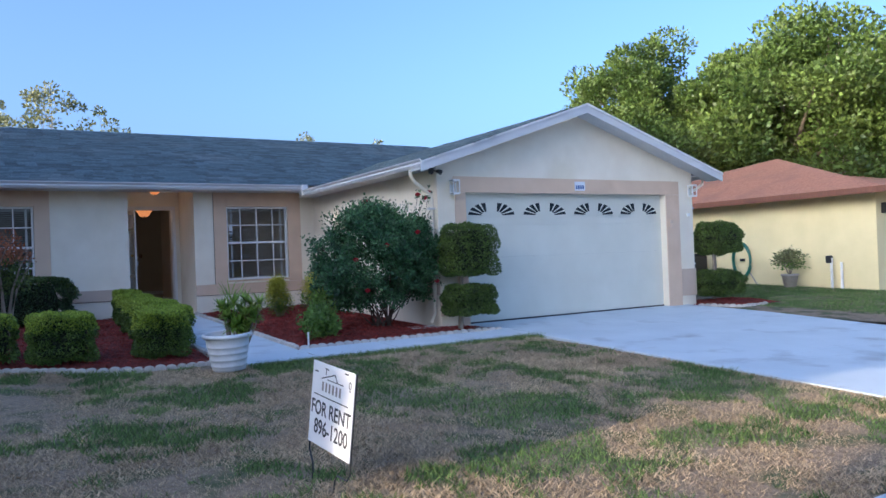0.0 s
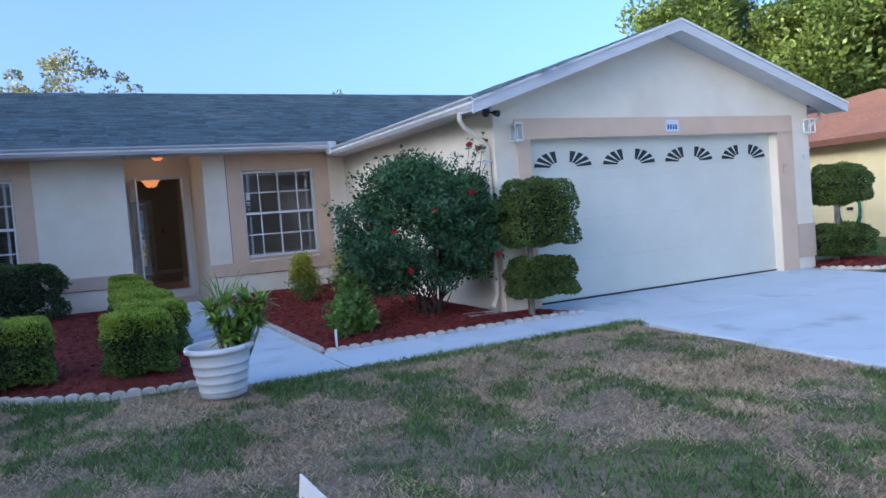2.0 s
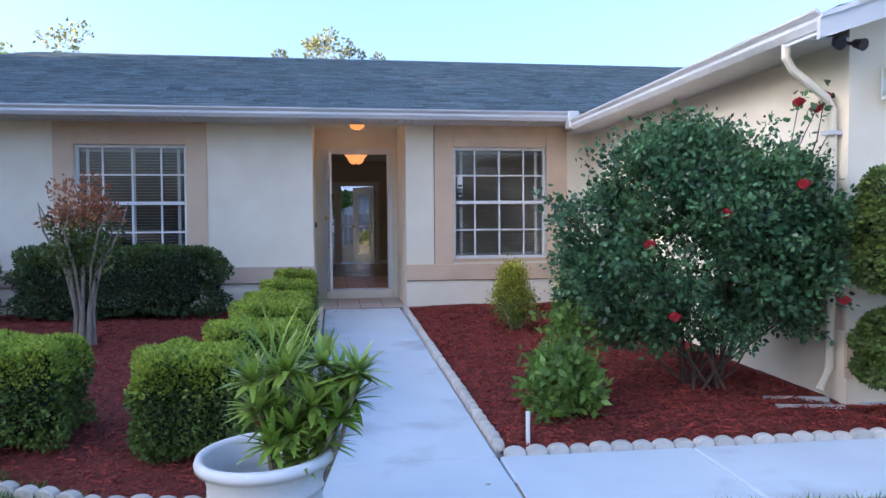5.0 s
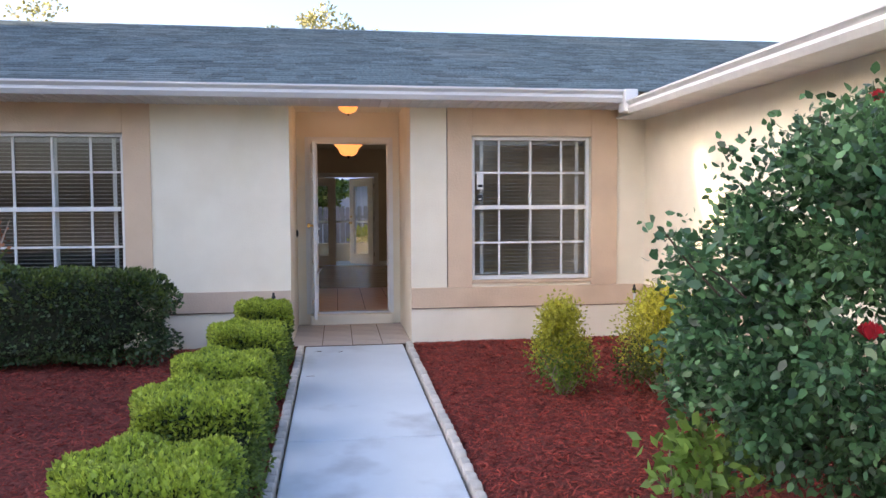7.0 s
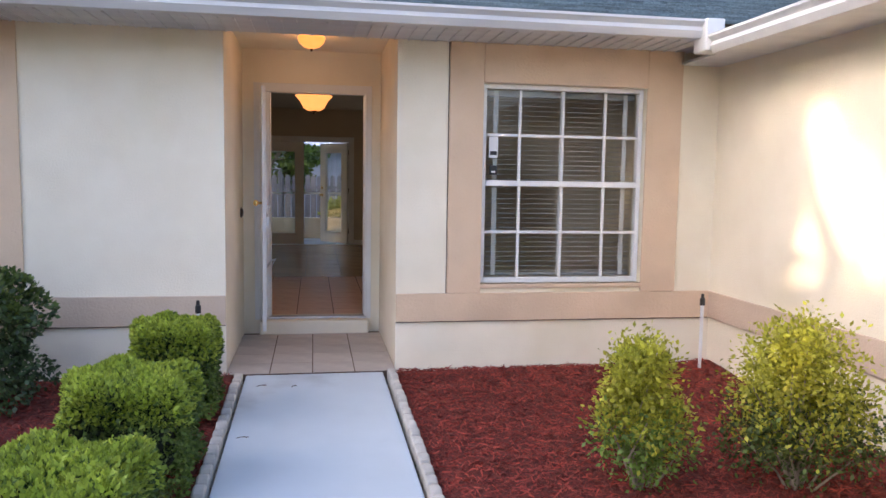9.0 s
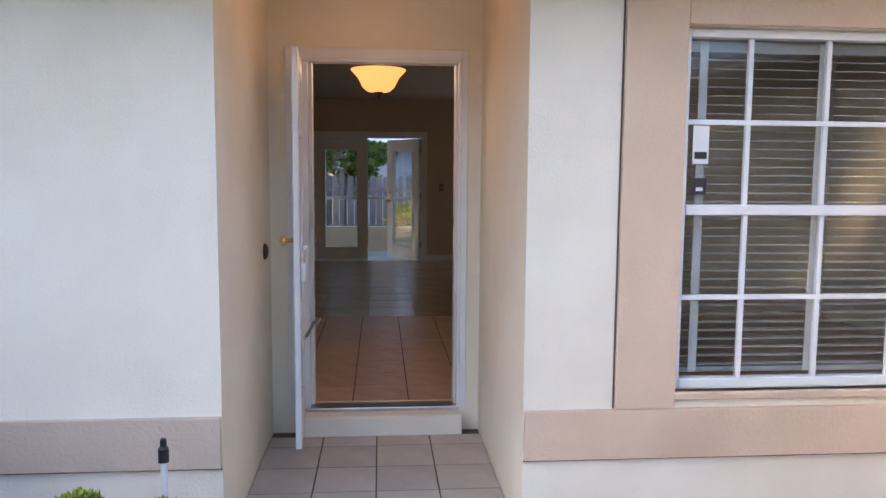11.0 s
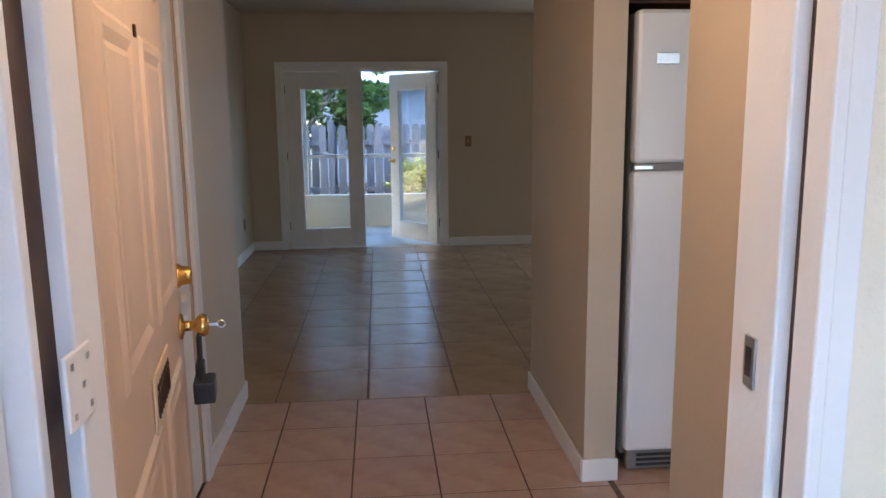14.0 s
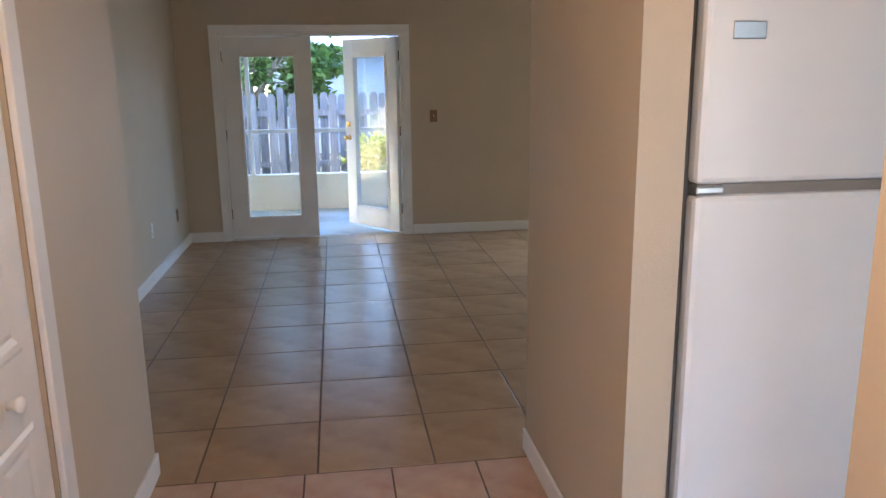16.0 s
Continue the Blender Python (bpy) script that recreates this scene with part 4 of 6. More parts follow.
# ---- storm door, open outward ----
def storm_door():
    L, H = 0.70, 2.02
    d = thing("storm_door", "white aluminium storm door with glass, standing open", "storm door", (-0.435, 1.42, 0.03), math.degrees(math.atan2(0.72 - 1.42, -0.385 + 0.435)))
    bm = bmesh.new()
    for a in ((0, -0.016, 0, 0.075, 0.016, H), (L - 0.075, -0.016, 0, L, 0.016, H), (0.075, -0.016, H - 0.09, L - 0.075, 0.016, H), (0.075, -0.016, 0, L - 0.075, 0.016, 0.16), (0.075, -0.014, 0.62, L - 0.075, 0.014, 0.68), (0.075, -0.013, 1.605, L - 0.075, 0.013, 1.645)):
        box(bm, *a, bevel=0.004)
    part("door_frame", bm, "white", d)
    part("hinge_rail", boxed(-0.004, -0.055, 0, 0.012, -0.017, H, bevel=0.003), "white", d)
    for k in range(1, 5):
        x = 0.075 + (L - 0.15) * k / 5
        part("muntin", boxed(x - 0.008, -0.008, 1.645, x + 0.008, 0.008, H - 0.09), "white", d)
    for z0, z1 in ((0.16, 0.62), (0.68, 1.605), (1.645, H - 0.09)):
        part("pane", boxed(0.07, -0.003, z0, L - 0.07, 0.003, z1), "glass", d).visible_shadow = False
    lev = part("handle", boxed(L - 0.06, 0.016, 0.98, L - 0.02, 0.03, 1.10, bevel=0.01), "white", d, "white plastic lever handle")
    part("lever", boxed(L - 0.13, 0.03, 1.02, L - 0.03, 0.055, 1.045, bevel=0.008), "white", lev)
    lk = part("latch", boxed(L - 0.06, 0.016, 0.86, L - 0.015, 0.045, 0.96, bevel=0.012), "white", d, "white plastic latch box")
    bm = bmesh.new()
    lathe(bm, [(0.012, 0.0), (0.010, 0.03), (0.023, 0.038), (0.026, 0.052), (0.019, 0.066), (0.005, 0.07)], 18)
    bmesh.ops.rotate(bm, verts=bm.verts, matrix=Matrix.Rotation(radians(90), 3, "X"))
    bmesh.ops.translate(bm, verts=bm.verts, vec=(L - 0.045, -0.016, 1.07))
    part("knob", bm, "brass", d, "antique brass knob", smooth=True)
    bm = bmesh.new()
    tube(bm, [(0.34, 0.028, 0.50), (0.10, 0.06, 0.52), (0.02, 0.075, 0.525)], 0.010, 8)
    tube(bm, [(0.02, 0.075, 0.525), (-0.06, 0.11, 0.53), (-0.05, 0.075, 0.47)], 0.004, 6)
    part("closer", bm, "steel", d, "grey door closer rod")
    bm = bmesh.new()
    tube(bm, [(L - 0.085, 0.024, 0.885), (0.30, 0.026, 0.955), (0.03, 0.024, 1.01)], 0.009, 6)
    part("push_bar", bm, "gutter", d, "slanting grey metal push bar")
    return d


storm_door()


# ---- front door, open inward ----
def panel_door(name, L, H, T, mat, label, at, rz, category="door"):
    d = thing(name, label, category, at, rz)
    structure(d)
    part("leaf", boxed(0, -T / 2, 0, L, T / 2, H, bevel=0.003), mat, d)
    cols = ((0.11, L / 2 - 0.05), (L / 2 + 0.05, L - 0.11))
    for x0, x1 in cols:
        for z0, z1 in ((0.2, 0.86), (1.02, 1.62), (1.72, 1.92)):
            for side in (-1, 1):
                bm = bmesh.new()
                y = side * T / 2
                o = [(x0, z0), (x1, z0), (x1, z1), (x0, z1)]
                levels = ((0.0, -0.001), (0.014, 0.007), (0.03, 0.007), (0.05, 0.001), (0.062, 0.005))
                rings = []
                for inset, h in levels:
                    rings.append([bm.verts.new((x0 + inset if i in (0, 3) else x1 - inset, y + side * h, z0 + inset if i in (0, 1) else z1 - inset)) for i in range(4)])
                for a, b in zip(rings, rings[1:]):
                    for i in range(4):
                        bm.faces.new((a[i], a[(i + 1) % 4], b[(i + 1) % 4], b[i]))
                bm.faces.new(rings[-1])
                part("panel", bm, mat, d)
    return d


def knob_set(d, L, T, z, side, mat="brass"):
    bm = bmesh.new()
    lathe(bm, [(0.034, 0.0), (0.034, 0.006), (0.014, 0.012), (0.013, 0.035), (0.026, 0.045), (0.031, 0.058), (0.026, 0.07), (0.006, 0.074)], 20)
    bmesh.ops.rotate(bm, verts=bm.verts, matrix=Matrix.Rotation(radians(90 if side < 0 else -90), 3, "X"))
    bmesh.ops.translate(bm, verts=bm.verts, vec=(L - 0.065, side * T / 2, z))
    return part("knob", bm, mat, d, "polished brass knob", smooth=True)


FL, FT = 0.99, 0.045
front = panel_door("door_front", FL, 2.02, FT, "door_cream", "cream six-panel entrance door with brass locks, standing open", (-0.41, 1.64, 0.025), 99.0)
knob_set(front, FL, FT, 0.92, -1)
knob_set(front, FL, FT, 0.92, 1)
bm = bmesh.new()
lathe(bm, [(0.032, 0.0), (0.032, 0.008), (0.026, 0.012), (0.022, 0.035), (0.0215, 0.037)], 20)
bmesh.ops.rotate(bm, verts=bm.verts, matrix=Matrix.Rotation(radians(90), 3, "X"))
bmesh.ops.translate(bm, verts=bm.verts, vec=(FL - 0.065, -FT / 2, 1.055))
part("deadbolt", bm, "brass", front, "brass deadbolt cylinder", smooth=True)
part("peephole", boxed(FL / 2 - 0.008, -FT / 2 - 0.006, 1.605, FL / 2 + 0.008, -FT / 2, 1.63, bevel=0.003), "bronze", front, "dark peephole")
plate = part("door_plate", boxed(FL / 2 - 0.12, -FT / 2 - 0.006, 0.85, FL / 2 + 0.12, -FT / 2 - 0.0005, 0.965, bevel=0.003), "plate_gold", front, "pale gold plate with scrollwork")
for i in range(7):
    bm = bmesh.new()
    cx = FL / 2 - 0.084 + i * 0.028
    tube(bm, [(cx + 0.011 * math.cos(t), -FT / 2 - 0.007, 0.907 + 0.036 * math.sin(t)) for t in [k * 0.7 for k in range(10)]], 0.0016, 5)
    part("scroll", bm, "bronze", plate)
lb = thing("key_lockbox", "black key lockbox hanging from the brass door knob", "lockbox")
lb.matrix_world = front.matrix_world @ pose(FL - 0.065, -FT / 2 - 0.025, 0.72)
part("body", boxed(-0.04, -0.055, -0.005, 0.045, 0.0, 0.055, bevel=0.006), "black", lb)
bm = bmesh.new()
tube(bm, [(-0.022, -0.02, 0.05), (-0.022, -0.02, 0.17), (0, -0.02, 0.215), (0.022, -0.02, 0.17), (0.022, -0.02, 0.05)], 0.0055, 8)
part("shackle", bm, "black", lb)
part("dial", boxed(-0.02, -0.03, 0.06, 0.03, -0.008, 0.10, bevel=0.004), "black", lb)
kb = thing("door_key", "small steel key sticking in the brass knob", "key")
kb.matrix_world = front.matrix_world @ pose(FL - 0.065, -FT / 2 - 0.074, 0.92)
bm = boxed(-0.002, -0.022, -0.004, 0.002, 0.0, 0.004)
tube(bm, [(0, -0.03 + 0.01 * math.cos(k), 0.01 * math.sin(k)) for k in [i * 0.7 for i in range(10)]], 0.0022, 5)
part("blade", bm, "steel", kb)


# ---- interior shell ----
wall("wall_foyer_west", "y", -0.75, -0.87, 1.57, 4.55, 0.0, 2.6, [(2.76, 0.0, 3.58, 2.03)], "paint_in", "beige painted foyer wall with a closet door")
wall("wall_foyer_east", "y", 0.8, 0.93, 1.57, 2.55, 0.0, 2.6, [], "paint_in", "beige painted foyer wall")
wall("wall_foyer_stub", "y", 0.8, 0.93, 3.43, 4.52, 0.0, 2.6, [], "paint_in", "beige painted wall stub between foyer and kitchen")
structure(finish("wall_kitchen_head", boxed(0.8, 2.55, 2.3, 0.93, 3.43, 2.6), "paint_in"), "beige wall over the kitchen opening")
wall("wall_inner_entry", "x", 1.571, 1.59, -0.75, 0.8, 0.0, 2.6, [(-0.468, 0.0, 0.513, 2.1)], "paint_in", "beige inner face of the entry wall")
wall("wall_living_west", "y", -1.45, -1.57, 4.55, 9.26, 0.0, 2.65, [], "paint_in", "beige living room side wall")
wall("wall_living_return", "x", 4.55, 4.43, -1.57, -0.87, 0.0, 2.65, [], "paint_in", "beige wall return of the living room")
wall("wall_living_east", "y", 4.6, 4.75, 0.2, 9.26, 0.0, 2.65, [], "paint_in", "beige living room far side wall")
wall("wall_kitchen_back", "x", 4.30, 4.42, 0.93, 4.6, 0.0, 2.6, [], "paint_in", "beige kitchen wall behind the fridge")
wall("wall_kitchen_front", "x", 0.205, 0.22, 0.78, 4.6, 0.0, 2.6, [(1.28, 0.52, 2.59, 2.05)], "paint_in", "beige kitchen front wall")
wall("wall_kitchen_west", "y", 0.79, 0.93, 0.22, 1.5, 0.0, 2.6, [], "paint_in", "beige kitchen side wall")
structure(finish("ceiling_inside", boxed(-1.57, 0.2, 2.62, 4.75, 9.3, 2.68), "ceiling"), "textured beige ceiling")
bm = boxed(-0.749, 3.66, 0.0, -0.735, 4.55, 0.095, 0.003)
box(bm, 0.786, 3.43, 0.0, 0.7985, 4.52, 0.095, 0.003)
box(bm, 0.79, 3.416, 0.0, 0.94, 3.4295, 0.095, 0.003)
box(bm, 0.786, 1.595, 0.0, 0.7985, 2.55, 0.095, 0.003)
box(bm, -1.4495, 4.56, 0.0, -1.436, 9.258, 0.1, 0.003)
box(bm, -1.436, 9.245, 0.0, -1.12, 9.2595, 0.1, 0.003)
box(bm, 0.80, 9.245, 0.0, 4.6, 9.2595, 0.1, 0.003)
structure(finish("baseboard", bm, "white"), "white painted baseboards")
closet = structure(thing("door_closet", "", "door", (-0.772, 2.78, 0.01), 90), "white raised-panel bifold closet door, closed")
for k in range(2):
    u = k * 0.392
    leaf = part("leaf", boxed(u, -0.0175, 0, u + 0.388, 0.0175, 2.0, bevel=0.003), "white", closet)
    for z0, z1 in ((0.16, 0.73), (0.92, 1.84)):
        bm = bmesh.new()
        rings = []
        for inset, h in ((0.0, 0.0006), (0.012, 0.0066), (0.03, 0.0060), (0.05, 0.0010), (0.066, 0.0050)):
            rings.append([bm.verts.new(p) for p in ((u + 0.075 + inset, -0.0175 - h, z0 + inset), (u + 0.313 - inset, -0.0175 - h, z0 + inset),
                                                    (u + 0.313 - inset, -0.0175 - h, z1 - inset), (u + 0.075 + inset, -0.0175 - h, z1 - inset))])
        for a, b in zip(rings, rings[1:]):
            for i in range(4):
                bm.faces.new((a[i], a[(i + 1) % 4], b[(i + 1) % 4], b[i]))
        bm.faces.new(rings[-1])
        part("panel", bm, "white", leaf)
bm = bmesh.new()
lathe(bm, [(0.012, 0.0), (0.010, 0.014), (0.019, 0.022), (0.021, 0.030), (0.016, 0.038), (0.004, 0.041)], 18)
bmesh.ops.rotate(bm, verts=bm.verts, matrix=Matrix.Rotation(radians(90), 3, "X"))
bmesh.ops.translate(bm, verts=bm.verts, vec=(0.585, -0.0175, 0.825))
part("knob", bm, "white", closet, "small white round knob", smooth=True)
bm = boxed(-0.749, 3.582, 0.0, -0.73, 3.66, 2.1, 0.004)
box(bm, -0.749, 2.68, 0.0, -0.73, 2.758, 2.1, 0.004)
box(bm, -0.749, 2.76, 2.032, -0.73, 3.58, 2.1, 0.004)
structure(finish("trim_closet", bm, "white"), "white closet door casing")

# French doors
bm = boxed(-1.12, 9.235, 0.0, -1.05, 9.2595, 2.03, 0.003)
box(bm, 0.722, 9.235, 0.0, 0.795, 9.2595, 2.03, 0.003)
box(bm, -1.12, 9.235, 2.03, 0.795, 9.2595, 2.10, 0.003)
box(bm, -1.06, 9.262, 0.0, -1.03, 9.40, 2.03)
box(bm, 0.70, 9.262, 0.0, 0.73, 9.40, 2.03)
box(bm, -1.03, 9.262, 2.0, 0.70, 9.40, 2.03)
structure(finish("door_frame_french", bm, "white"), "white casing of the french doors")


def french_leaf(name, at, rz, label, locks=True):
    L, H = 0.86, 1.985
    d = structure(thing(name, "", "door", at, rz), label)
    bm = bmesh.new()
    for a in ((0, 0, 0, 0.155, 0.044, H), (L - 0.155, 0, 0, L, 0.044, H), (0.155, 0, H - 0.17, L - 0.155, 0.044, H), (0.155, 0, 0, L - 0.155, 0.044, 0.2)):
        box(bm, *a, bevel=0.003)
    part("door_frame", bm, "white", d)
    bm = bmesh.new()
    for a in ((0.145, -0.008, 0.19, 0.175, 0.052, H - 0.16), (L - 0.175, -0.008, 0.19, L - 0.145, 0.052, H - 0.16), (0.175, -0.008, H - 0.19, L - 0.175, 0.052, H - 0.16), (0.175, -0.008, 0.19, L - 0.175, 0.052, 0.22)):
        box(bm, *a, bevel=0.004)
    part("glazing_bead", bm, "white", d)
    part("pane", boxed(0.17, 0.018, 0.21, L - 0.17, 0.024, H - 0.18), "glass", d).visible_shadow = False
    for sgn, y in ((-1, 0.0), (1, 0.044)) if locks else ():
        bm = bmesh.new()
        lathe(bm, [(0.03, 0.0), (0.03, 0.006), (0.012, 0.012), (0.012, 0.035), (0.026, 0.045), (0.026, 0.066), (0.006, 0.07)], 16)
        bmesh.ops.rotate(bm, verts=bm.verts, matrix=Matrix.Rotation(radians(90 if sgn < 0 else -90), 3, "X"))
        bmesh.ops.translate(bm, verts=bm.verts, vec=(L - 0.07, y, 0.95))
        part("knob", bm, "brass", d, "brass knob", smooth=True)
        part("deadbolt", boxed(L - 0.095, y + (-0.02 if sgn < 0 else 0), 1.07, L - 0.045, y + (0 if sgn < 0 else 0.02), 1.12, bevel=0.006), "brass", d, "brass deadbolt")
    for z in (0.2, 1.0, 1.75):
        part("hinge", boxed(-0.016, -0.01, z, 0.004, 0.012, z + 0.1, bevel=0.003), "bronze", d, "dark bronze hinge")
    return d


french_leaf("door_french_closed", (-1.028, 9.33, 0.01), 0, "white french door with full glass, closed", False)
french_leaf("door_french_open", (0.70, 9.36, 0.01), 180 - math.degrees(math.atan2(0.66, 0.49)), "white french door with full glass, standing open")


# ---- foyer and living room things ----
fl = thing("foyer_ceiling_light", "amber glass bowl ceiling light, lit, in the foyer", "ceiling light", (0.02, 2.1, 2.62))
part("canopy", lathe(bmesh.new(), [(0.07, 0), (0.07, -0.015), (0.03, -0.035)], 24), "bronze", fl, smooth=True)
part("stem", lathe(bmesh.new(), [(0.012, -0.03), (0.012, -0.64)], 12), "bronze", fl)
bowl = part("bowl", lathe(bmesh.new(), [(0.04, -0.640), (0.07, -0.637), (0.105, -0.610), (0.135, -0.550), (0.185, -0.495), (0.182, -0.490), (0.13, -0.545), (0.10, -0.600), (0.07, -0.625), (0.04, -0.630)], 40), "lamp_glass", fl, "flared amber glass bowl", smooth=True)
bowl.visible_shadow = False
part("finial", lathe(bmesh.new(), [(0.03, -0.640), (0.034, -0.648), (0.012, -0.658), (0.014, -0.670), (0.004, -0.682)], 16), "bronze", fl, smooth=True)


def wall_plate(name, at, rz, mat, label, kind_):
    d = thing(name, label, kind_, at, rz)
    part("plate", boxed(-0.036, -0.006, -0.06, 0.036, 0.0, 0.06, bevel=0.003), mat, d)
    if kind_ == "light switch":
        part("toggle", boxed(-0.005, -0.018, -0.008, 0.005, -0.006, 0.014, bevel=0.002), "white", d)
    else:
        for z in (-0.025, 0.025):
            part("socket", boxed(-0.014, -0.009, z - 0.014, 0.014, -0.006, z + 0.014, bevel=0.004), "white" if mat == "white" else "bronze", d)
    return d


wall_plate("light_switch", (1.03, 9.2595, 1.21), 0, "plate_brown", "brown light switch plate on the living room wall", "light switch")
wall_plate("wall_outlet", (-1.4495, 8.75, 0.37), 90, "plate_brown", "brown outlet plate above the baseboard", "outlet")
wall_plate("cable_outlet", (-1.4495, 7.75, 0.42), 90, "white", "white outlet plate on the beige wall", "outlet")
wall_plate("foyer_switch", (0.7995, 2.08, 1.17), -90, "white", "white light switch plate beside the door", "light switch")

fr = thing("refrigerator", "white top-freezer refrigerator in the kitchen", "refrigerator", (0.98, 3.46, 0.0))
# cabinet in a flat grey, darker than the doors
part("cabinet", boxed(0, 0.07, 0.06, 0.76, 0.78, 1.865, bevel=0.012), "fridge_side", fr, "cabinet sides in a darker grey than the doors")
part("door", boxed(0.0, 0.0, 0.10, 0.76, 0.066, 1.262, bevel=0.018), "fridge", fr)
fz = part("freezer_door", boxed(0.0, 0.0, 1.29, 0.76, 0.066, 1.87, bevel=0.018), "fridge", fr)
part("badge", boxed(0.075, -0.005, 1.665, 0.165, 0.0, 1.71, bevel=0.003), "steel", fz, "chrome name badge")
part("hinge", boxed(0.0, -0.004, 1.264, 0.08, 0.05, 1.288, bevel=0.006), "steel", fr, "metal centre hinge")
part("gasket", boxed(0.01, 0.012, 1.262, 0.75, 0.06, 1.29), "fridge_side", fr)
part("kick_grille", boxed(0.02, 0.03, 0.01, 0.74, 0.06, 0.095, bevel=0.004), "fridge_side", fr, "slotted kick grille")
for i in range(3):
    part("grille_slot", boxed(0.06, 0.024, 0.025 + i * 0.022, 0.70, 0.031, 0.035 + i * 0.022), "black", fr)
part("handle", boxed(0.69, -0.045, 0.75, 0.72, 0.0, 1.22, bevel=0.01), "fridge", fr)
part("freezer_handle", boxed(0.69, -0.045, 1.33, 0.72, 0.0, 1.56, bevel=0.01), "fridge", fr)
part("foot", boxed(0.04, 0.1, 0.0, 0.72, 0.7, 0.06), "black", fr)
cb = thing("wall_cabinet", "reddish-brown wooden cabinet over the refrigerator", "cabinet", (0.95, 3.75, 1.93))
part("body", boxed(0, 0.0, 0, 0.85, 0.55, 0.45, bevel=0.004), "brown_wood", cb)
for i in range(2):
    part("cabinet_door", boxed(0.01 + i * 0.42, -0.02, 0.01, 0.415 + i * 0.42, -0.001, 0.44, bevel=0.005), "brown_wood", cb)


# ---- screened porch and back yard ----
structure(finish("floor_lanai", boxed(-6, 9.4, -0.12, 6, 11.3, -0.015), "concrete"), "pale concrete floor of the screened porch")
structure(finish("ceiling_lanai", boxed(-6, 9.4, 2.35, 6, 11.35, 2.4), "white"), "white ceiling of the screened porch")
structure(finish("wall_lanai_half", boxed(-6, 11.15, -0.12, 6, 11.30, 0.43, 0.01), "stucco"), "low cream stucco wall of the screened porch")
bm = boxed(-6, 11.19, 0.94, 6, 11.25, 0.99, 0.003)
for x in (-5.2, -3.1, -1.0, 1.55, 3.6, 5.6):
    box(bm, x - 0.025, 11.195, 0.43, x + 0.025, 11.245, 2.35, 0.003)
box(bm, -6, 11.19, 2.27, 6, 11.25, 2.35, 0.003)
structure(finish("trim_screen_frame", bm, "white"), "white aluminium screen frame")
fan = thing("ceiling_fan", "tan ceiling fan at rest under the porch ceiling", "ceiling fan", (0.05, 10.6, 2.35))
part("rod", lathe(bmesh.new(), [(0.05, 0), (0.05, -0.03), (0.015, -0.04), (0.015, -0.16)], 14), "tan_fan", fan)
part("motor", lathe(bmesh.new(), [(0.04, -0.15), (0.10, -0.17), (0.10, -0.25), (0.05, -0.28)], 20), "tan_fan", fan, smooth=True)
for k in range(5):
    bm = boxed(0.10, -0.065, -0.222, 0.66, 0.065, -0.212, bevel=0.003)
    bmesh.ops.rotate(bm, verts=bm.verts, matrix=Matrix.Rotation(k * math.tau / 5 + 0.5, 3, "Z"))
    part("blade", bm, "tan_fan", fan)


# ---- planting ----
def stems(bm, base, tips, r0, r1, bend=0.15):
    for t in tips:
        b, t = Vector(base), Vector(t)
        mid = b.lerp(t, 0.5) + Vector((random.uniform(-1, 1), random.uniform(-1, 1), 0.3)) * bend * (t - b).length
        tube(bm, [b, b.lerp(mid, 0.6), mid, mid.lerp(t, 0.55), t], r0, 6, r1)


def lumpy(bm, centre, radii, subdivisions=3, amount=0.12, power=2.0):
    """A lumpy rounded block."""
    vs = bmesh.ops.create_icosphere(bm, subdivisions=subdivisions, radius=1)["verts"]
    for v in vs:
        d = v.co.normalized()
        k = (abs(d.x) ** power + abs(d.y) ** power + abs(d.z) ** power) ** (-1 / power)
        k *= 1 + amount * noise.noise(d * 2.3 + Vector(centre))
        v.co = Vector((centre[0] + d.x * k * radii[0], centre[1] + d.y * k * radii[1], centre[2] + d.z * k * radii[2]))
    return vs


def block_points(n, centre, radii, power, depth=0.18, amount=0.10):
    """Points near the skin of a rounded block, and the way out of it."""
    d = unit(rng.normal(size=(n, 3)) * np.array([1.0, 1.0, 1.0]))
    d = unit(np.sign(d) * np.abs(d) ** 0.8)
    k = (np.abs(d) ** power).sum(axis=1, keepdims=True) ** (-1 / power)
    wob = 1 + amount * np.sin(d[:, :1] * 7 + centre[0] * 3) * np.cos(d[:, 1:2] * 6 + centre[1] * 5) + amount * 0.6 * np.sin(d[:, 2:3] * 9 + centre[0])
    k = k * wob * (1 - depth * rng.random((n, 1)) ** 1.5)
    p = np.array(centre) + d * k * np.array(radii)
    out = unit(np.sign(d) * np.abs(d) ** (power - 1) / np.array(radii))
    return p, out


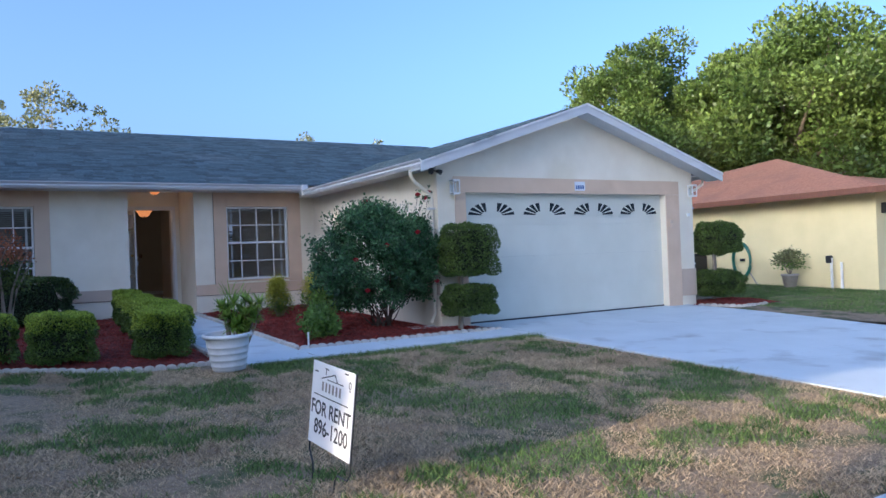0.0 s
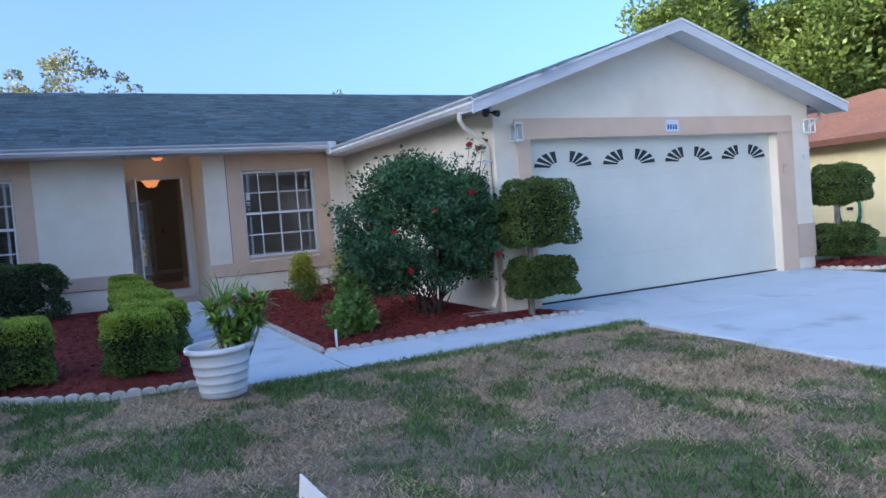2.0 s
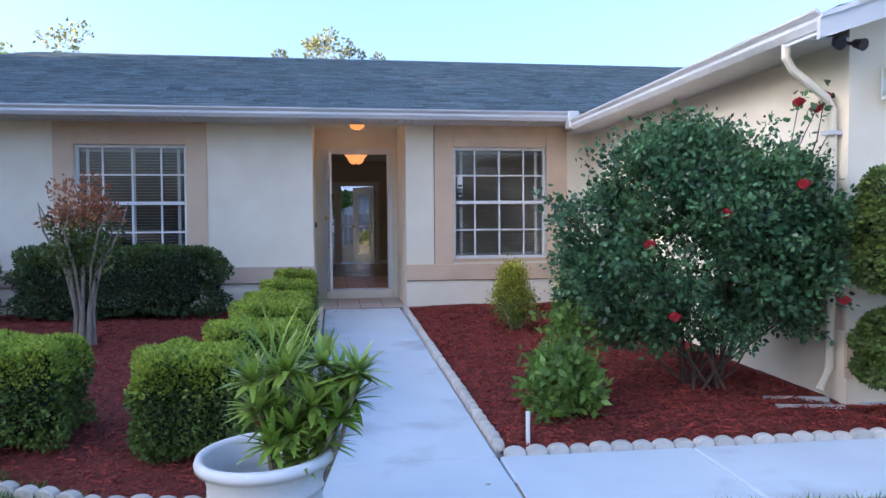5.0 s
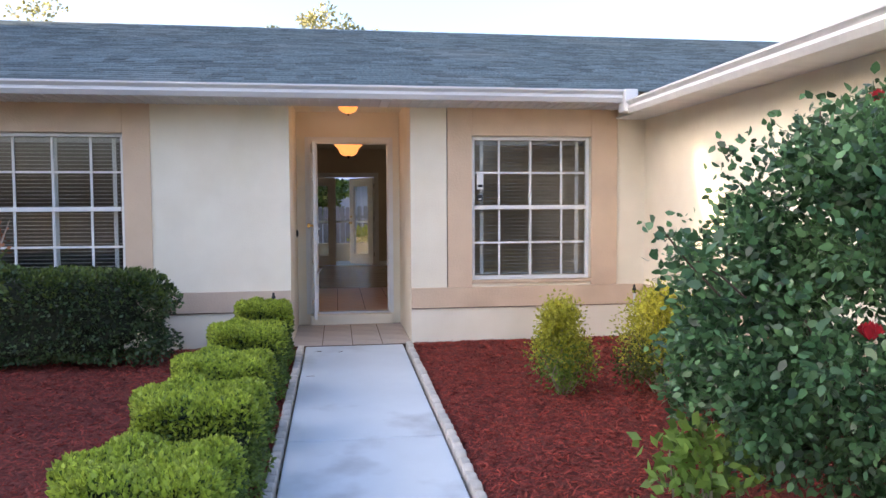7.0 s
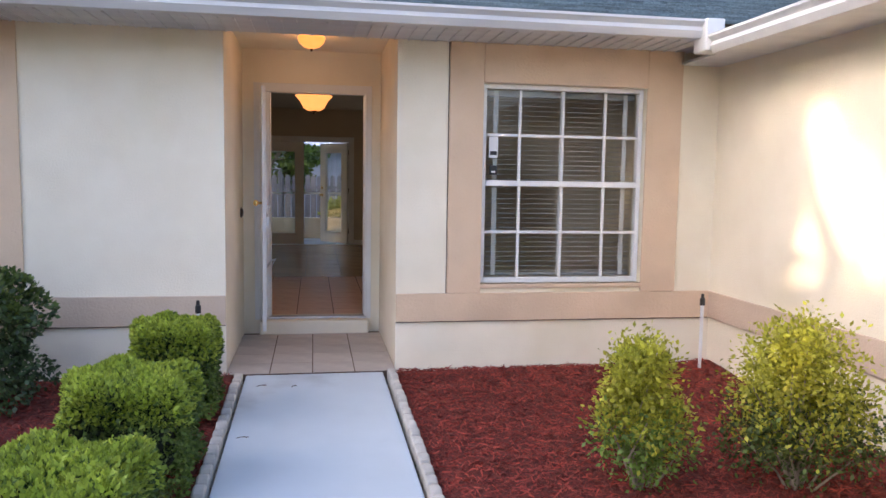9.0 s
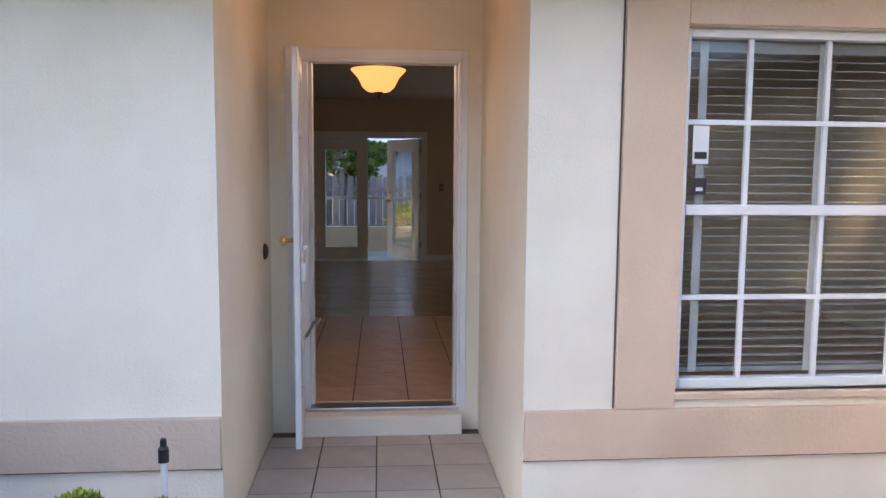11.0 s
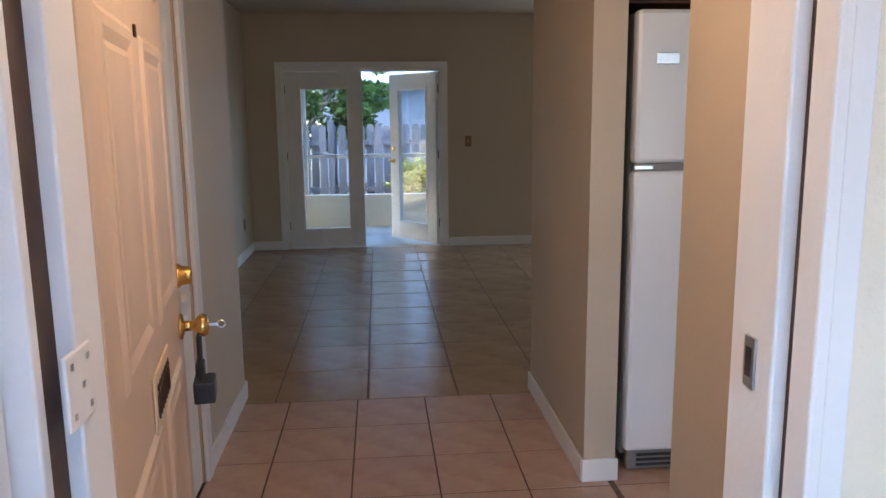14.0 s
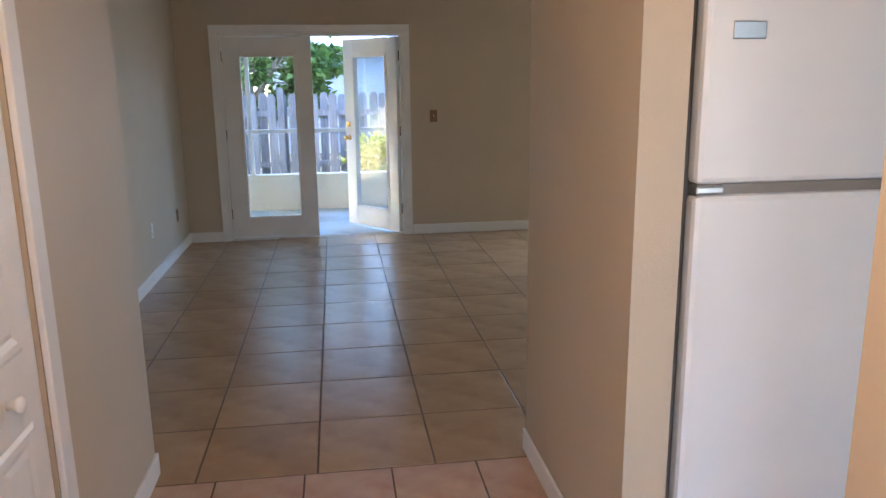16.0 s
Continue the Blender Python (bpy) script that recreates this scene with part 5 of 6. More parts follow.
def clipped_shrub(name, centre, size, label, category, leaf="box_leaf", tip="box_tip", leaves=5200, length=0.038, tips=0.35, power=7.0, group="", trunk=True, rz=0.0):
    """A shrub clipped to a rounded block; centre is the foot, on the ground."""
    x, y = centre
    z = ground_z(x, y)
    w, d, h = size
    t = thing(name, label, category, (x, y, z), rz, group)
    c = (0, 0, h * 0.55)
    radii = (w / 2, d / 2, h * 0.45)
    # solid core, coloured as the shade behind the outer leaves
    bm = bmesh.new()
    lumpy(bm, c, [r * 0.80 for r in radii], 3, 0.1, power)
    part("shade_core", bm, "core", t, "solid core coloured dark for the shade among the leaves")
    if trunk:
        bm = bmesh.new()
        stems(bm, (0, 0, -0.03), [(random.uniform(-0.3, 0.3) * w, random.uniform(-0.3, 0.3) * d, h * 0.3) for _ in range(6)], 0.012, 0.006)
        part("branching", bm, "bark", t)
    p, out = block_points(leaves, c, radii, power)
    np_mesh("foliage", leaf_quads(p, out, length, length * 0.62, wild=0.9), 4, leaf, t)
    # brighter tips only near the top: the lit top is put into colour
    if tip:
        n = int(leaves * tips)
        p, out = block_points(n * 3, c, [r * 1.015 for r in radii], power, 0.06)
        keep = p[:, 2] > c[2] + radii[2] * (0.25 + 0.65 * rng.random(len(p)))
        np_mesh("new_growth", leaf_quads(p[keep], out[keep] + np.array([0, 0, 0.5]), length, length * 0.6, wild=0.7), 4, tip, t, "bright green tips, gathered near the top to colour it as lit")
    return t


ROW = "clipped shrubs along the walk"
for cx, cy, w, d, h in ((-0.81, -0.95, 0.46, 0.46, 0.57), (-0.84, -1.95, 0.54, 0.58, 0.55), (-0.87, -2.98, 0.58, 0.60, 0.54), (-0.86, -3.88, 0.62, 0.64, 0.57), (-0.89, -4.85, 0.64, 0.66, 0.56)):
    clipped_shrub("boxwood_shrub", (cx, cy), (w, d, h), "square-clipped green boxwood beside the concrete walk", "shrub", group=ROW, leaves=10500, tips=0.8, length=0.028)
clipped_shrub("boxwood_shrub", (-1.13, -5.85), (0.58, 0.58, 0.58), "square-clipped green boxwood in the mulch behind the white pot", "shrub", group=ROW, leaves=12000, tips=0.7, length=0.028)
clipped_shrub("boxwood_shrub", (-2.20, -5.55), (0.70, 0.64, 0.60), "square-clipped green boxwood standing in red mulch", "shrub", group=ROW, leaves=12000, tips=0.7, length=0.028)
clipped_shrub("boxwood_shrub", (-3.0, -5.0), (0.66, 0.62, 0.58), "square-clipped green boxwood at the edge of the mulch bed", "shrub", group=ROW, leaves=5000, tips=0.6)
clipped_shrub("window_hedge", (-2.87, -0.80), (2.32, 0.62, 0.86), "long dark green hedge under the bedroom window", "hedge", "dark_leaf", "topiary_leaf", 16000, 0.04, 0.35, 6.0)
clipped_shrub("window_hedge", (-4.85, -0.85), (1.1, 0.6, 0.86), "dark green hedge block beside the bedroom window", "hedge", "dark_leaf", "topiary_leaf", 5000, 0.04, 0.35, 6.0)


def topiary(x, y, trunk_x, tiers, label, round_top=False):
    z = ground_z(x, y)
    t = thing("topiary_shrub", label, "topiary", (x, y, z))
    bm = bmesh.new()
    stems(bm, (trunk_x, 0, -0.03), [(trunk_x * 0.6, 0, tiers[1][2]), (trunk_x * 0.5 + 0.05, 0.03, tiers[1][2])], 0.042, 0.025, 0.03)
    part("trunk", bm, "bark", t)
    for k, (w, d, zc, h) in enumerate(tiers):
        c, radii = (0.02 * k, 0, zc), (w / 2, d / 2, h / 2)
        power = 2.6 if round_top else 8.0
        # each tier's solid core carries the same painted inner shade
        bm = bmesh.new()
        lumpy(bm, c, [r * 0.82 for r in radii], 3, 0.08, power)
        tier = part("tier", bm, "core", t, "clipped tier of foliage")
        p, out = block_points(9000, c, radii, power, 0.16)
        np_mesh("foliage", leaf_quads(p, out, 0.036, 0.022, wild=0.9), 4, "topiary_leaf", tier)
        p, out = block_points(4200, c, [r * 1.01 for r in radii], power, 0.05)
        np_mesh("new_growth", leaf_quads(p, out, 0.034, 0.02, wild=0.8), 4, "box_leaf", tier)
    return t


topiary(3.40, -5.86, -0.14, ((0.72, 0.54, 0.46, 0.42), (0.79, 0.60, 1.22, 0.73)), "two-tier clipped green topiary at the garage corner")
topiary(9.62, -5.45, -0.12, ((1.12, 0.8, 0.38, 0.50), (1.0, 0.8, 1.27, 0.64)), "two-tier rounded green topiary beside the driveway", True)


def open_shrub(name, x, y, size, label, leaf, tip, leaves, length, stem_count=9, low=0.25, width=0.55, clumps=26):
    """A loose shrub: stems that fan out and carry clumps of leaves."""
    z = ground_z(x, y)
    t = thing(name, label, "shrub", (x, y, z))
    w, d, h = size
    tips_ = []
    for k in range(clumps):
        a, r = random.uniform(0, math.tau), math.sqrt(random.random())
        zz = h * (low + (1 - low) * random.random() ** 0.8)
        env = math.sin(math.pi * min(1, 0.25 + 0.7 * zz / h)) ** 0.6
        tips_.append((r * env * w / 2 * math.cos(a), r * env * d / 2 * math.sin(a), zz))
    bm = bmesh.new()
    stems(bm, (0, 0, -0.03), random.sample(tips_, min(stem_count, clumps)), 0.008, 0.003)
    part("branching", bm, "bark", t)
    each = leaves // clumps
    P, O, T = [], [], []
    for c in tips_:
        q = rng.normal(size=(each, 3)) * np.array([w, d, h * 0.8]) * 0.10
        P.append(np.array(c) + q)
        O.append(unit(q + np.array([0, 0, 0.03])))
        T.append(np.full(each, c[2]))
    P, O, T = np.concatenate(P), np.concatenate(O), np.concatenate(T)
    up = P[:, 2] > h * (0.3 + 0.4 * rng.random(len(P)))
    P[:, 2] = np.maximum(P[:, 2], 0.02)
    np_mesh("foliage", leaf_quads(P[~up], O[~up], length, length * width), 4, leaf, t)
    np_mesh("upper_foliage", leaf_quads(P[up], O[up], length, length * width), 4, tip, t)
    return t


open_shrub("golden_shrub", 1.56, -2.35, (0.42, 0.42, 0.70), "yellow-tipped green shrub in the red mulch by the window", "lime_leaf", "yellow_leaf", 7800, 0.030, 16, 0.2, clumps=52)
open_shrub("golden_shrub", 2.32, -2.45, (0.64, 0.58, 0.78), "wide yellow-green shrub in the mulch near the garage wing", "topiary_leaf", "yellow_leaf", 10500, 0.029, 26, 0.25, clumps=80)
open_shrub("leafy_plant", 1.12, -5.55, (0.52, 0.46, 0.42), "bright green leafy plant at the corner of the mulch bed", "lime_leaf", "lime_leaf", 2600, 0.07, 10, 0.15, 0.5, clumps=30)
open_shrub("leafy_plant", 1.30, -5.05, (0.62, 0.5, 0.60), "pale green leafy shoots behind the corner plant", "topiary_leaf", "lime_leaf", 500, 0.07, 10, 0.4, 0.55, clumps=18)


def rose_bush(x, y):
    z = ground_z(x, y)
    t = thing("rose_bush", "large dark green rose bush with a few red blooms", "rose bush", (x, y, z))
    c, radii = np.array([0, 0, 1.10]), np.array([1.08, 0.86, 0.86])
    bm = bmesh.new()
    tips_ = []
    for k in range(26):
        d = unit(rng.normal(size=(1, 3)))[0]
        tips_.append(tuple(c + d * radii * random.uniform(0.4, 0.92)))
    for k, tp in enumerate(tips_):
        stems(bm, (random.uniform(-0.16, 0.16), random.uniform(-0.14, 0.14), -0.03), [tp], 0.013, 0.004, 0.12)
    part("branching", bm, "cane", t, "thin brown canes")
    n = 250
    d = unit(rng.normal(size=(n, 3)))
    d[:, 2] = np.where(d[:, 2] < -0.88, -d[:, 2], d[:, 2])
    cl = c + d * radii * (0.45 + 0.53 * rng.random((n, 1)) ** 0.7)
    # a thin spot low in the middle, where the canes show
    thin = (np.abs(cl[:, 0] + 0.02) < 0.36) & (np.abs(cl[:, 2] - 0.95) < 0.27) & (rng.random(n) < 0.62)
    thin |= (np.abs(cl[:, 0] - 0.1) < 0.5) & (cl[:, 2] < 0.52)
    cl, d = cl[~thin], d[~thin]
    n = len(cl)
    P, O = [], []
    for k in range(n):
        m = 250
        q = np.clip(rng.normal(size=(m, 3)), -1.9, 1.9) * 0.074
        P.append(cl[k] + q)
        O.append(unit(q + d[k] * 0.12 + np.array([0, 0, 0.03])))
    P, O = np.concatenate(P), np.concatenate(O)
    keep = P[:, 2] > 0.22
    np_mesh("foliage", oval_leaves(P[keep], O[keep], 0.043, 0.025, droop=0.15), 6, "rose_leaf", t)
    # short sprays that break the outline
    n = 90
    d = unit(rng.normal(size=(n, 3)))
    d[:, 2] = np.where(d[:, 2] < -0.5, -d[:, 2], d[:, 2])
    q = []
    for k in range(n):
        run = rng.random((26, 1))
        q.append(c + d[k] * radii * (0.72 + 0.40 * run) + np.array([0, 0, 0.03]) * run + rng.normal(size=(26, 3)) * 0.022)
    q = np.concatenate(q)
    np_mesh("outer_foliage", oval_leaves(q, np.repeat(d, 26, axis=0), 0.037, 0.025, droop=0.1, wild=1.0), 6, "rose_leaf", t)
    # shoots above the crown with blooms
    shoots = [(0.70, -0.30, 2.06), (0.80, -0.25, 2.16), (0.62, -0.22, 2.12), (0.92, -0.2, 2.0), (-0.15, 0.1, 2.02), (-0.35, 0.2, 1.98), (-1.12, -0.2, 1.35), (-1.2, -0.1, 1.45)]
    for s in shoots:
        bm = bmesh.new()
        stems(bm, (s[0] * 0.8, s[1] * 0.8, 1.5 if s[2] > 1.6 else 1.2), [s], 0.005, 0.003, 0.08)
        part("shoot", bm, "cane", t)
    P = np.concatenate([np.array(s) + rng.normal(size=(16, 3)) * 0.05 for s in shoots])
    np_mesh("shoot_foliage", oval_leaves(P, rng.normal(size=P.shape), 0.05, 0.033), 6, "rose_leaf", t)
    blooms = shoots[:4] + [(0.25, -0.84, 1.50), (-0.25, -0.80, 1.32), (0.62, -0.72, 0.75), (-0.52, -0.66, 0.66), (-0.62, -0.50, 1.12), (-0.15, 0.1, 2.03)]
    for bx, by, bz in blooms:
        q = []
        for ring, (r, tilt) in enumerate(((0.012, 0.5), (0.024, 0.9), (0.034, 1.2))):
            for k in range(5 + ring):
                a = k * math.tau / (5 + ring) + ring
                u = Vector((math.cos(a), math.sin(a), 0))
                w = Vector((-math.sin(a), math.cos(a), 0)) * (0.015 + 0.006 * ring)
                root, tip_ = Vector((bx, by, bz - 0.034)) + u * r * 0.3, Vector((bx, by, bz + 0.036 - 0.006 * ring)) + u * r * 0.9 * math.sin(tilt)
                mid = root.lerp(tip_, 0.6) + u * (0.008 + 0.006 * ring)
                q += [tuple(root), tuple(mid + w), tuple(tip_), tuple(mid - w)]
        np_mesh("bloom", q, 4, "petal", t, "red rose bloom")
    return t


rose_bush(2.34, -4.98)


def crape_myrtle(x, y):
    z = ground_z(x, y)
    t = thing("crape_myrtle", "small multi-trunked tree with russet young leaves", "tree", (x, y, z))
    for k in range(7):
        a = k * 0.9
        bm = bmesh.new()
        foot, top = (0.09 * math.cos(a), 0.07 * math.sin(a), -0.03), (0.16 * math.cos(a), 0.13 * math.sin(a), 0.78)
        tube(bm, [foot, (0.08 * math.cos(a + 0.2), 0.06 * math.sin(a), 0.35), top, (0.34 * math.cos(a), 0.3 * math.sin(a), 1.15), (0.42 * math.cos(a + 0.3), 0.36 * math.sin(a + 0.3), 1.42)], 0.028, 8, 0.004)
        part("trunk", bm, "bark", t, "pale smooth trunks")
    c = np.array([0.0, 0.0, 1.15])
    p, out = block_points(2600, c, (0.36, 0.34, 0.46), 2.2, 0.8, 0.2)
    hi = p[:, 2] > 1.12 + 0.2 * rng.random(len(p))
    np_mesh("lower_foliage", leaf_quads(p[~hi], out[~hi], 0.05, 0.026), 4, "topiary_leaf", t)
    np_mesh("young_foliage", leaf_quads(p[hi], out[hi] + np.array([0, 0, 0.8]), 0.05, 0.026), 4, "red_leaf", t, "russet young leaves")


crape_myrtle(-2.74, -2.5)


# ---- white pot with a strap-leaved plant ----
def pot_plant(x, y):
    z = ground_z(x, y)
    p = thing("flower_pot", "large white plastic flower pot with ribbed sides", "flower pot", (x, y, z))
    p.scale = (0.93, 0.93, 0.96)
    p.rotation_euler = (radians(2), radians(-2), 0)
    prof = [(0.17, 0.0), (0.195, 0.0), (0.20, 0.03)]
    for k in range(4):
        z0 = 0.05 + k * 0.075
        r = 0.196 + 0.068 * (z0 / 0.38)
        prof += [(r, z0), (r + 0.007, z0 + 0.006), (r + 0.008, z0 + 0.016), (r + 0.004, z0 + 0.026), (r + 0.008, z0 + 0.06)]
    prof += [(0.262, 0.37), (0.268, 0.385), (0.296, 0.39), (0.30, 0.41), (0.292, 0.432), (0.27, 0.436), (0.255, 0.42), (0.235, 0.30), (0.228, 0.24)]
    part("body", lathe(bmesh.new(), prof, 48), "pot", p, smooth=True)
    part("potting_soil", lathe(bmesh.new(), [(0.228, 0.24), (0.12, 0.258), (0.02, 0.252)], 24), "potting_soil", p, "dark potting soil")
    q = thing("strap_leaf_plant", "bushy green plant with long strap leaves growing in the white pot", "potted plant", (x + 0.075, y - 0.02, z + 0.24))
    q.scale = (1.05, 1.05, 1.12)
    heads = [(0.02, -0.08, 0.24), (0.10, -0.06, 0.32), (-0.10, -0.05, 0.32), (0.1, 0.06, 0.34), (-0.06, 0.08, 0.36), (0.20, 0.02, 0.40), (0.27, -0.03, 0.43), (0.0, 0.02, 0.44), (0.05, -0.09, 0.15), (-0.13, 0.03, 0.40), (0.19, -0.08, 0.28), (0.13, -0.02, 0.18), (-0.05, -0.1, 0.20), (0.07, 0.05, 0.24), (0.24, 0.03, 0.32), (-0.04, -0.02, 0.28), (0.14, 0.03, 0.46)]
    bm = bmesh.new()
    for h in heads:
        stems(bm, (h[0] * 0.4, h[1] * 0.4, -0.02), [h], 0.011, 0.008, 0.08)
    part("branching", bm, "bark", q)
    verts = []
    rnd = random.Random(3)
    for hx, hy, hz in heads:
        for k in range(52):
            a, lift = rnd.uniform(0, math.tau), math.asin(rnd.uniform(-0.35, 1.0))
            L = rnd.uniform(0.10, 0.165)
            w = rnd.uniform(0.011, 0.017)
            u = Vector((math.cos(a), math.sin(a), 0))
            s = Vector((-math.sin(a), math.cos(a), 0))
            pts, cur, ang = [], Vector((hx, hy, hz)), lift
            for j in range(5):
                pts.append((cur.copy(), w * (0.55, 1.0, 0.95, 0.6, 0.08)[j]))
                cur = cur + (u * math.cos(ang) + Vector((0, 0, 1)) * math.sin(ang)) * L / 4
                ang -= 0.10
            for (p0, w0), (p1, w1) in zip(pts, pts[1:]):
                verts += [tuple(p0 - s * w0), tuple(p0 + s * w0), tuple(p1 + s * w1), tuple(p1 - s * w1)]
    ob = np_mesh("foliage", verts, 4, "strap_leaf", q)
    bm = bmesh.new()
    bm.from_mesh(ob.data)
    bmesh.ops.remove_doubles(bm, verts=bm.verts, dist=1e-6)
    bm.to_mesh(ob.data)
    bm.free()
    # a few thin upright blades
    verts = []
    for k in range(26):
        a = rnd.uniform(0, math.tau)
        b = Vector((-0.02 + rnd.uniform(-0.05, 0.05), rnd.uniform(-0.05, 0.05), 0.42))
        tip = b + Vector((math.cos(a) * 0.17, math.sin(a) * 0.15, rnd.uniform(0.14, 0.30)))
        s = Vector((-math.sin(a), math.cos(a), 0)) * 0.006
        mid = b.lerp(tip, 0.55) + Vector((0, 0, 0.03))
        verts += [tuple(b), tuple(mid + s), tuple(tip), tuple(mid - s)]
    np_mesh("upright_foliage", verts, 4, "strap_leaf", q)


pot_plant(-0.60, -7.08)


# ---- for-rent sign ----
def words(name, text, size, mat, parent, at, bold=0.0):
    c = bpy.data.curves.new(name, "FONT")
    c.body, c.size, c.extrude, c.offset = text, size, 0.0008, bold
    c.align_x = "CENTER"
    tmp = new(name, c)
    bpy.context.view_layer.update()
    me = bpy.data.meshes.new_from_object(tmp.evaluated_get(bpy.context.evaluated_depsgraph_get()))
    bpy.data.objects.remove(tmp)
    me.materials.clear()
    me.materials.append(M[mat])
    ob = new(name, me)
    ob.parent = parent
    ob.matrix_basis = pose(*at, 90, 0, 0)
    return ob


def rent_sign():
    s = thing("rent_sign", "white for-rent yard sign on a black wire stake, leaning", "yard sign")
    W, H, Z = 0.59, 0.50, 0.20
    turn = Matrix.Rotation(radians(-88.0), 4, "Z") @ Matrix.Rotation(radians(-5.8), 4, "X") @ Matrix.Rotation(radians(2.7), 4, "Y")
    s.matrix_world = Matrix.Translation((-1.19, -11.178, -0.255)) @ turn @ Matrix.Translation((0, 0, -Z))
    panel = part("panel", boxed(0, -0.003, Z, W, 0.003, Z + H, bevel=0.001), "sign", s)
    words("phone_number", "896-1200", 0.125, "ink", panel, (W / 2 + 0.02, -0.0035, Z + 0.07), 0.0016)
    words("for_rent", "FOR RENT", 0.120, "ink", panel, (W / 2, -0.0035, Z + 0.185), 0.0016)
    part("rule", boxed(0.045, -0.0045, Z + 0.298, W - 0.06, -0.0032, Z + 0.304), "ink", panel)
    part("rule", boxed(0.22, -0.0045, Z + 0.407, W - 0.14, -0.0032, Z + 0.412), "ink", panel)
    for a, b in (((0.14, 0.405), (0.33, 0.452)), ((0.33, 0.452), (0.37, 0.41)), ((0.20, 0.43), (0.20, 0.47)), ((0.185, 0.472), (0.235, 0.468))):
        bm = bmesh.new()
        d = Vector((b[0] - a[0], b[1] - a[1])).normalized() * 0.0035
        prism(bm, [(a[0] + d.y, Z + a[1] - d.x), (b[0] + d.y, Z + b[1] - d.x), (b[0] - d.y, Z + b[1] + d.x), (a[0] - d.y, Z + a[1] + d.x)], "y", -0.0045, -0.0032)
        part("logo_stroke", bm, "ink", panel)
    for k in range(6):
        x = 0.155 + k * 0.049
        part("logo_bar", boxed(x, -0.0045, Z + 0.333, x + 0.022, -0.0032, Z + 0.388), "fridge_side", panel)
    for x, z in ((0.035, 0.435), (W - 0.13, 0.478)):
        part("small_mark", boxed(x, -0.0045, Z + z, x + 0.05, -0.0032, Z + z + 0.008), "ink", panel)
    bm = bmesh.new()
    tube(bm, [(W - 0.05 + 0.014 * math.cos(k * math.tau / 12), -0.0045, Z + 0.425 + 0.020 * math.sin(k * math.tau / 12)) for k in range(13)], 0.0022, 5)
    box(bm, W - 0.058, -0.0045, Z + 0.39, W - 0.042, -0.0032, Z + 0.398)
    part("small_mark", bm, "ink", panel)
    bm = bmesh.new()
    tube(bm, [(0.004, 0.009, Z + 0.06), (0.004, 0.009, Z - 0.05), (0.07, 0.009, Z - 0.12), (0.085, 0.009, Z - 0.16), (0.085, 0.009, -0.14)], 0.006, 8)
    tube(bm, [(W - 0.002, 0.009, Z + H), (W - 0.002, 0.009, Z - 0.07), (W - 0.03, 0.009, Z - 0.105), (W - 0.16, 0.009, Z - 0.11), (W - 0.19, 0.009, Z - 0.15), (W - 0.19, 0.009, -0.14)], 0.006, 8)
    part("stake", bm, "black", s, "black bent wire stake")


rent_sign()


# ---- small things on the outer walls ----
def coach_light(x, label):
    c = thing("coach_light", label, "wall light", (x, -5.401, 1.94))
    part("backplate", boxed(-0.03, -0.02, -0.06, 0.03, 0.0, 0.05, bevel=0.005), "white", c)
    bm = boxed(-0.062, -0.17, 0.10, 0.062, -0.03, 0.125, bevel=0.004)
    for dx in (-0.055, 0.055):
        for dy in (-0.16, -0.045):
            box(bm, dx - 0.006, dy - 0.006, -0.09, dx + 0.006, dy + 0.006, 0.1)
    box(bm, -0.06, -0.165, -0.11, 0.06, -0.04, -0.085, bevel=0.003)
    part("lantern_frame", bm, "white", c, "white metal lantern frame")
    part("pane", boxed(-0.05, -0.155, -0.085, 0.05, -0.05, 0.1), "glass", c).visible_shadow = False
    bm = bmesh.new()
    tube(bm, [(0, -0.01, -0.03), (0, -0.06, -0.12), (0, -0.1, -0.11)], 0.01, 8)
    part("arm", bm, "white", c)


coach_light(3.47, "white glass-sided coach light by the garage door")
coach_light(8.95, "white glass-sided coach light at the garage corner")
np_ = thing("house_number", "pale blue house number plate over the garage door", "house number", (6.14, -5.4185, 2.0))
part("plate", boxed(-0.12, -0.008, -0.075, 0.12, 0.0, 0.085, bevel=0.006), "blue_plate", np_)
for i in range(4):
    part("digit", boxed(-0.095 + i * 0.05, -0.011, -0.05, -0.062 + i * 0.05, -0.0085, 0.02), "blue", np_)
kp = thing("garage_keypad", "small beige keypad on the garage pillar", "keypad", (8.42, -5.417, 1.30))
part("case", boxed(-0.035, -0.025, -0.07, 0.035, 0.0, 0.08, bevel=0.008), "beige", kp)
part("cover", boxed(-0.028, -0.032, -0.06, 0.028, -0.0255, 0.02, bevel=0.004), "peach", kp)
mc = thing("motion_sensor", "small white sensor on the garage corner", "sensor", (8.9, -5.401, 1.48))
part("body", boxed(-0.03, -0.04, -0.03, 0.03, 0.0, 0.03, bevel=0.008), "white", mc)
cam_thing = thing("security_light", "black twin floodlight under the garage eave corner", "floodlight", (3.08, -5.46, 2.24))
part("base", lathe(bmesh.new(), [(0.045, 0.0), (0.045, -0.02), (0.02, -0.03)], 16), "black", cam_thing)
for sx in (-1, 1):
    bm = bmesh.new()
    tube(bm, [(0, 0, -0.025), (0.05 * sx, -0.03, -0.045), (0.07 * sx, -0.07, -0.05)], 0.012, 8)
    tube(bm, [(0.07 * sx, -0.06, -0.05), (0.085 * sx, -0.13, -0.075)], 0.028, 12, 0.042)
    part("head", bm, "black", cam_thing)


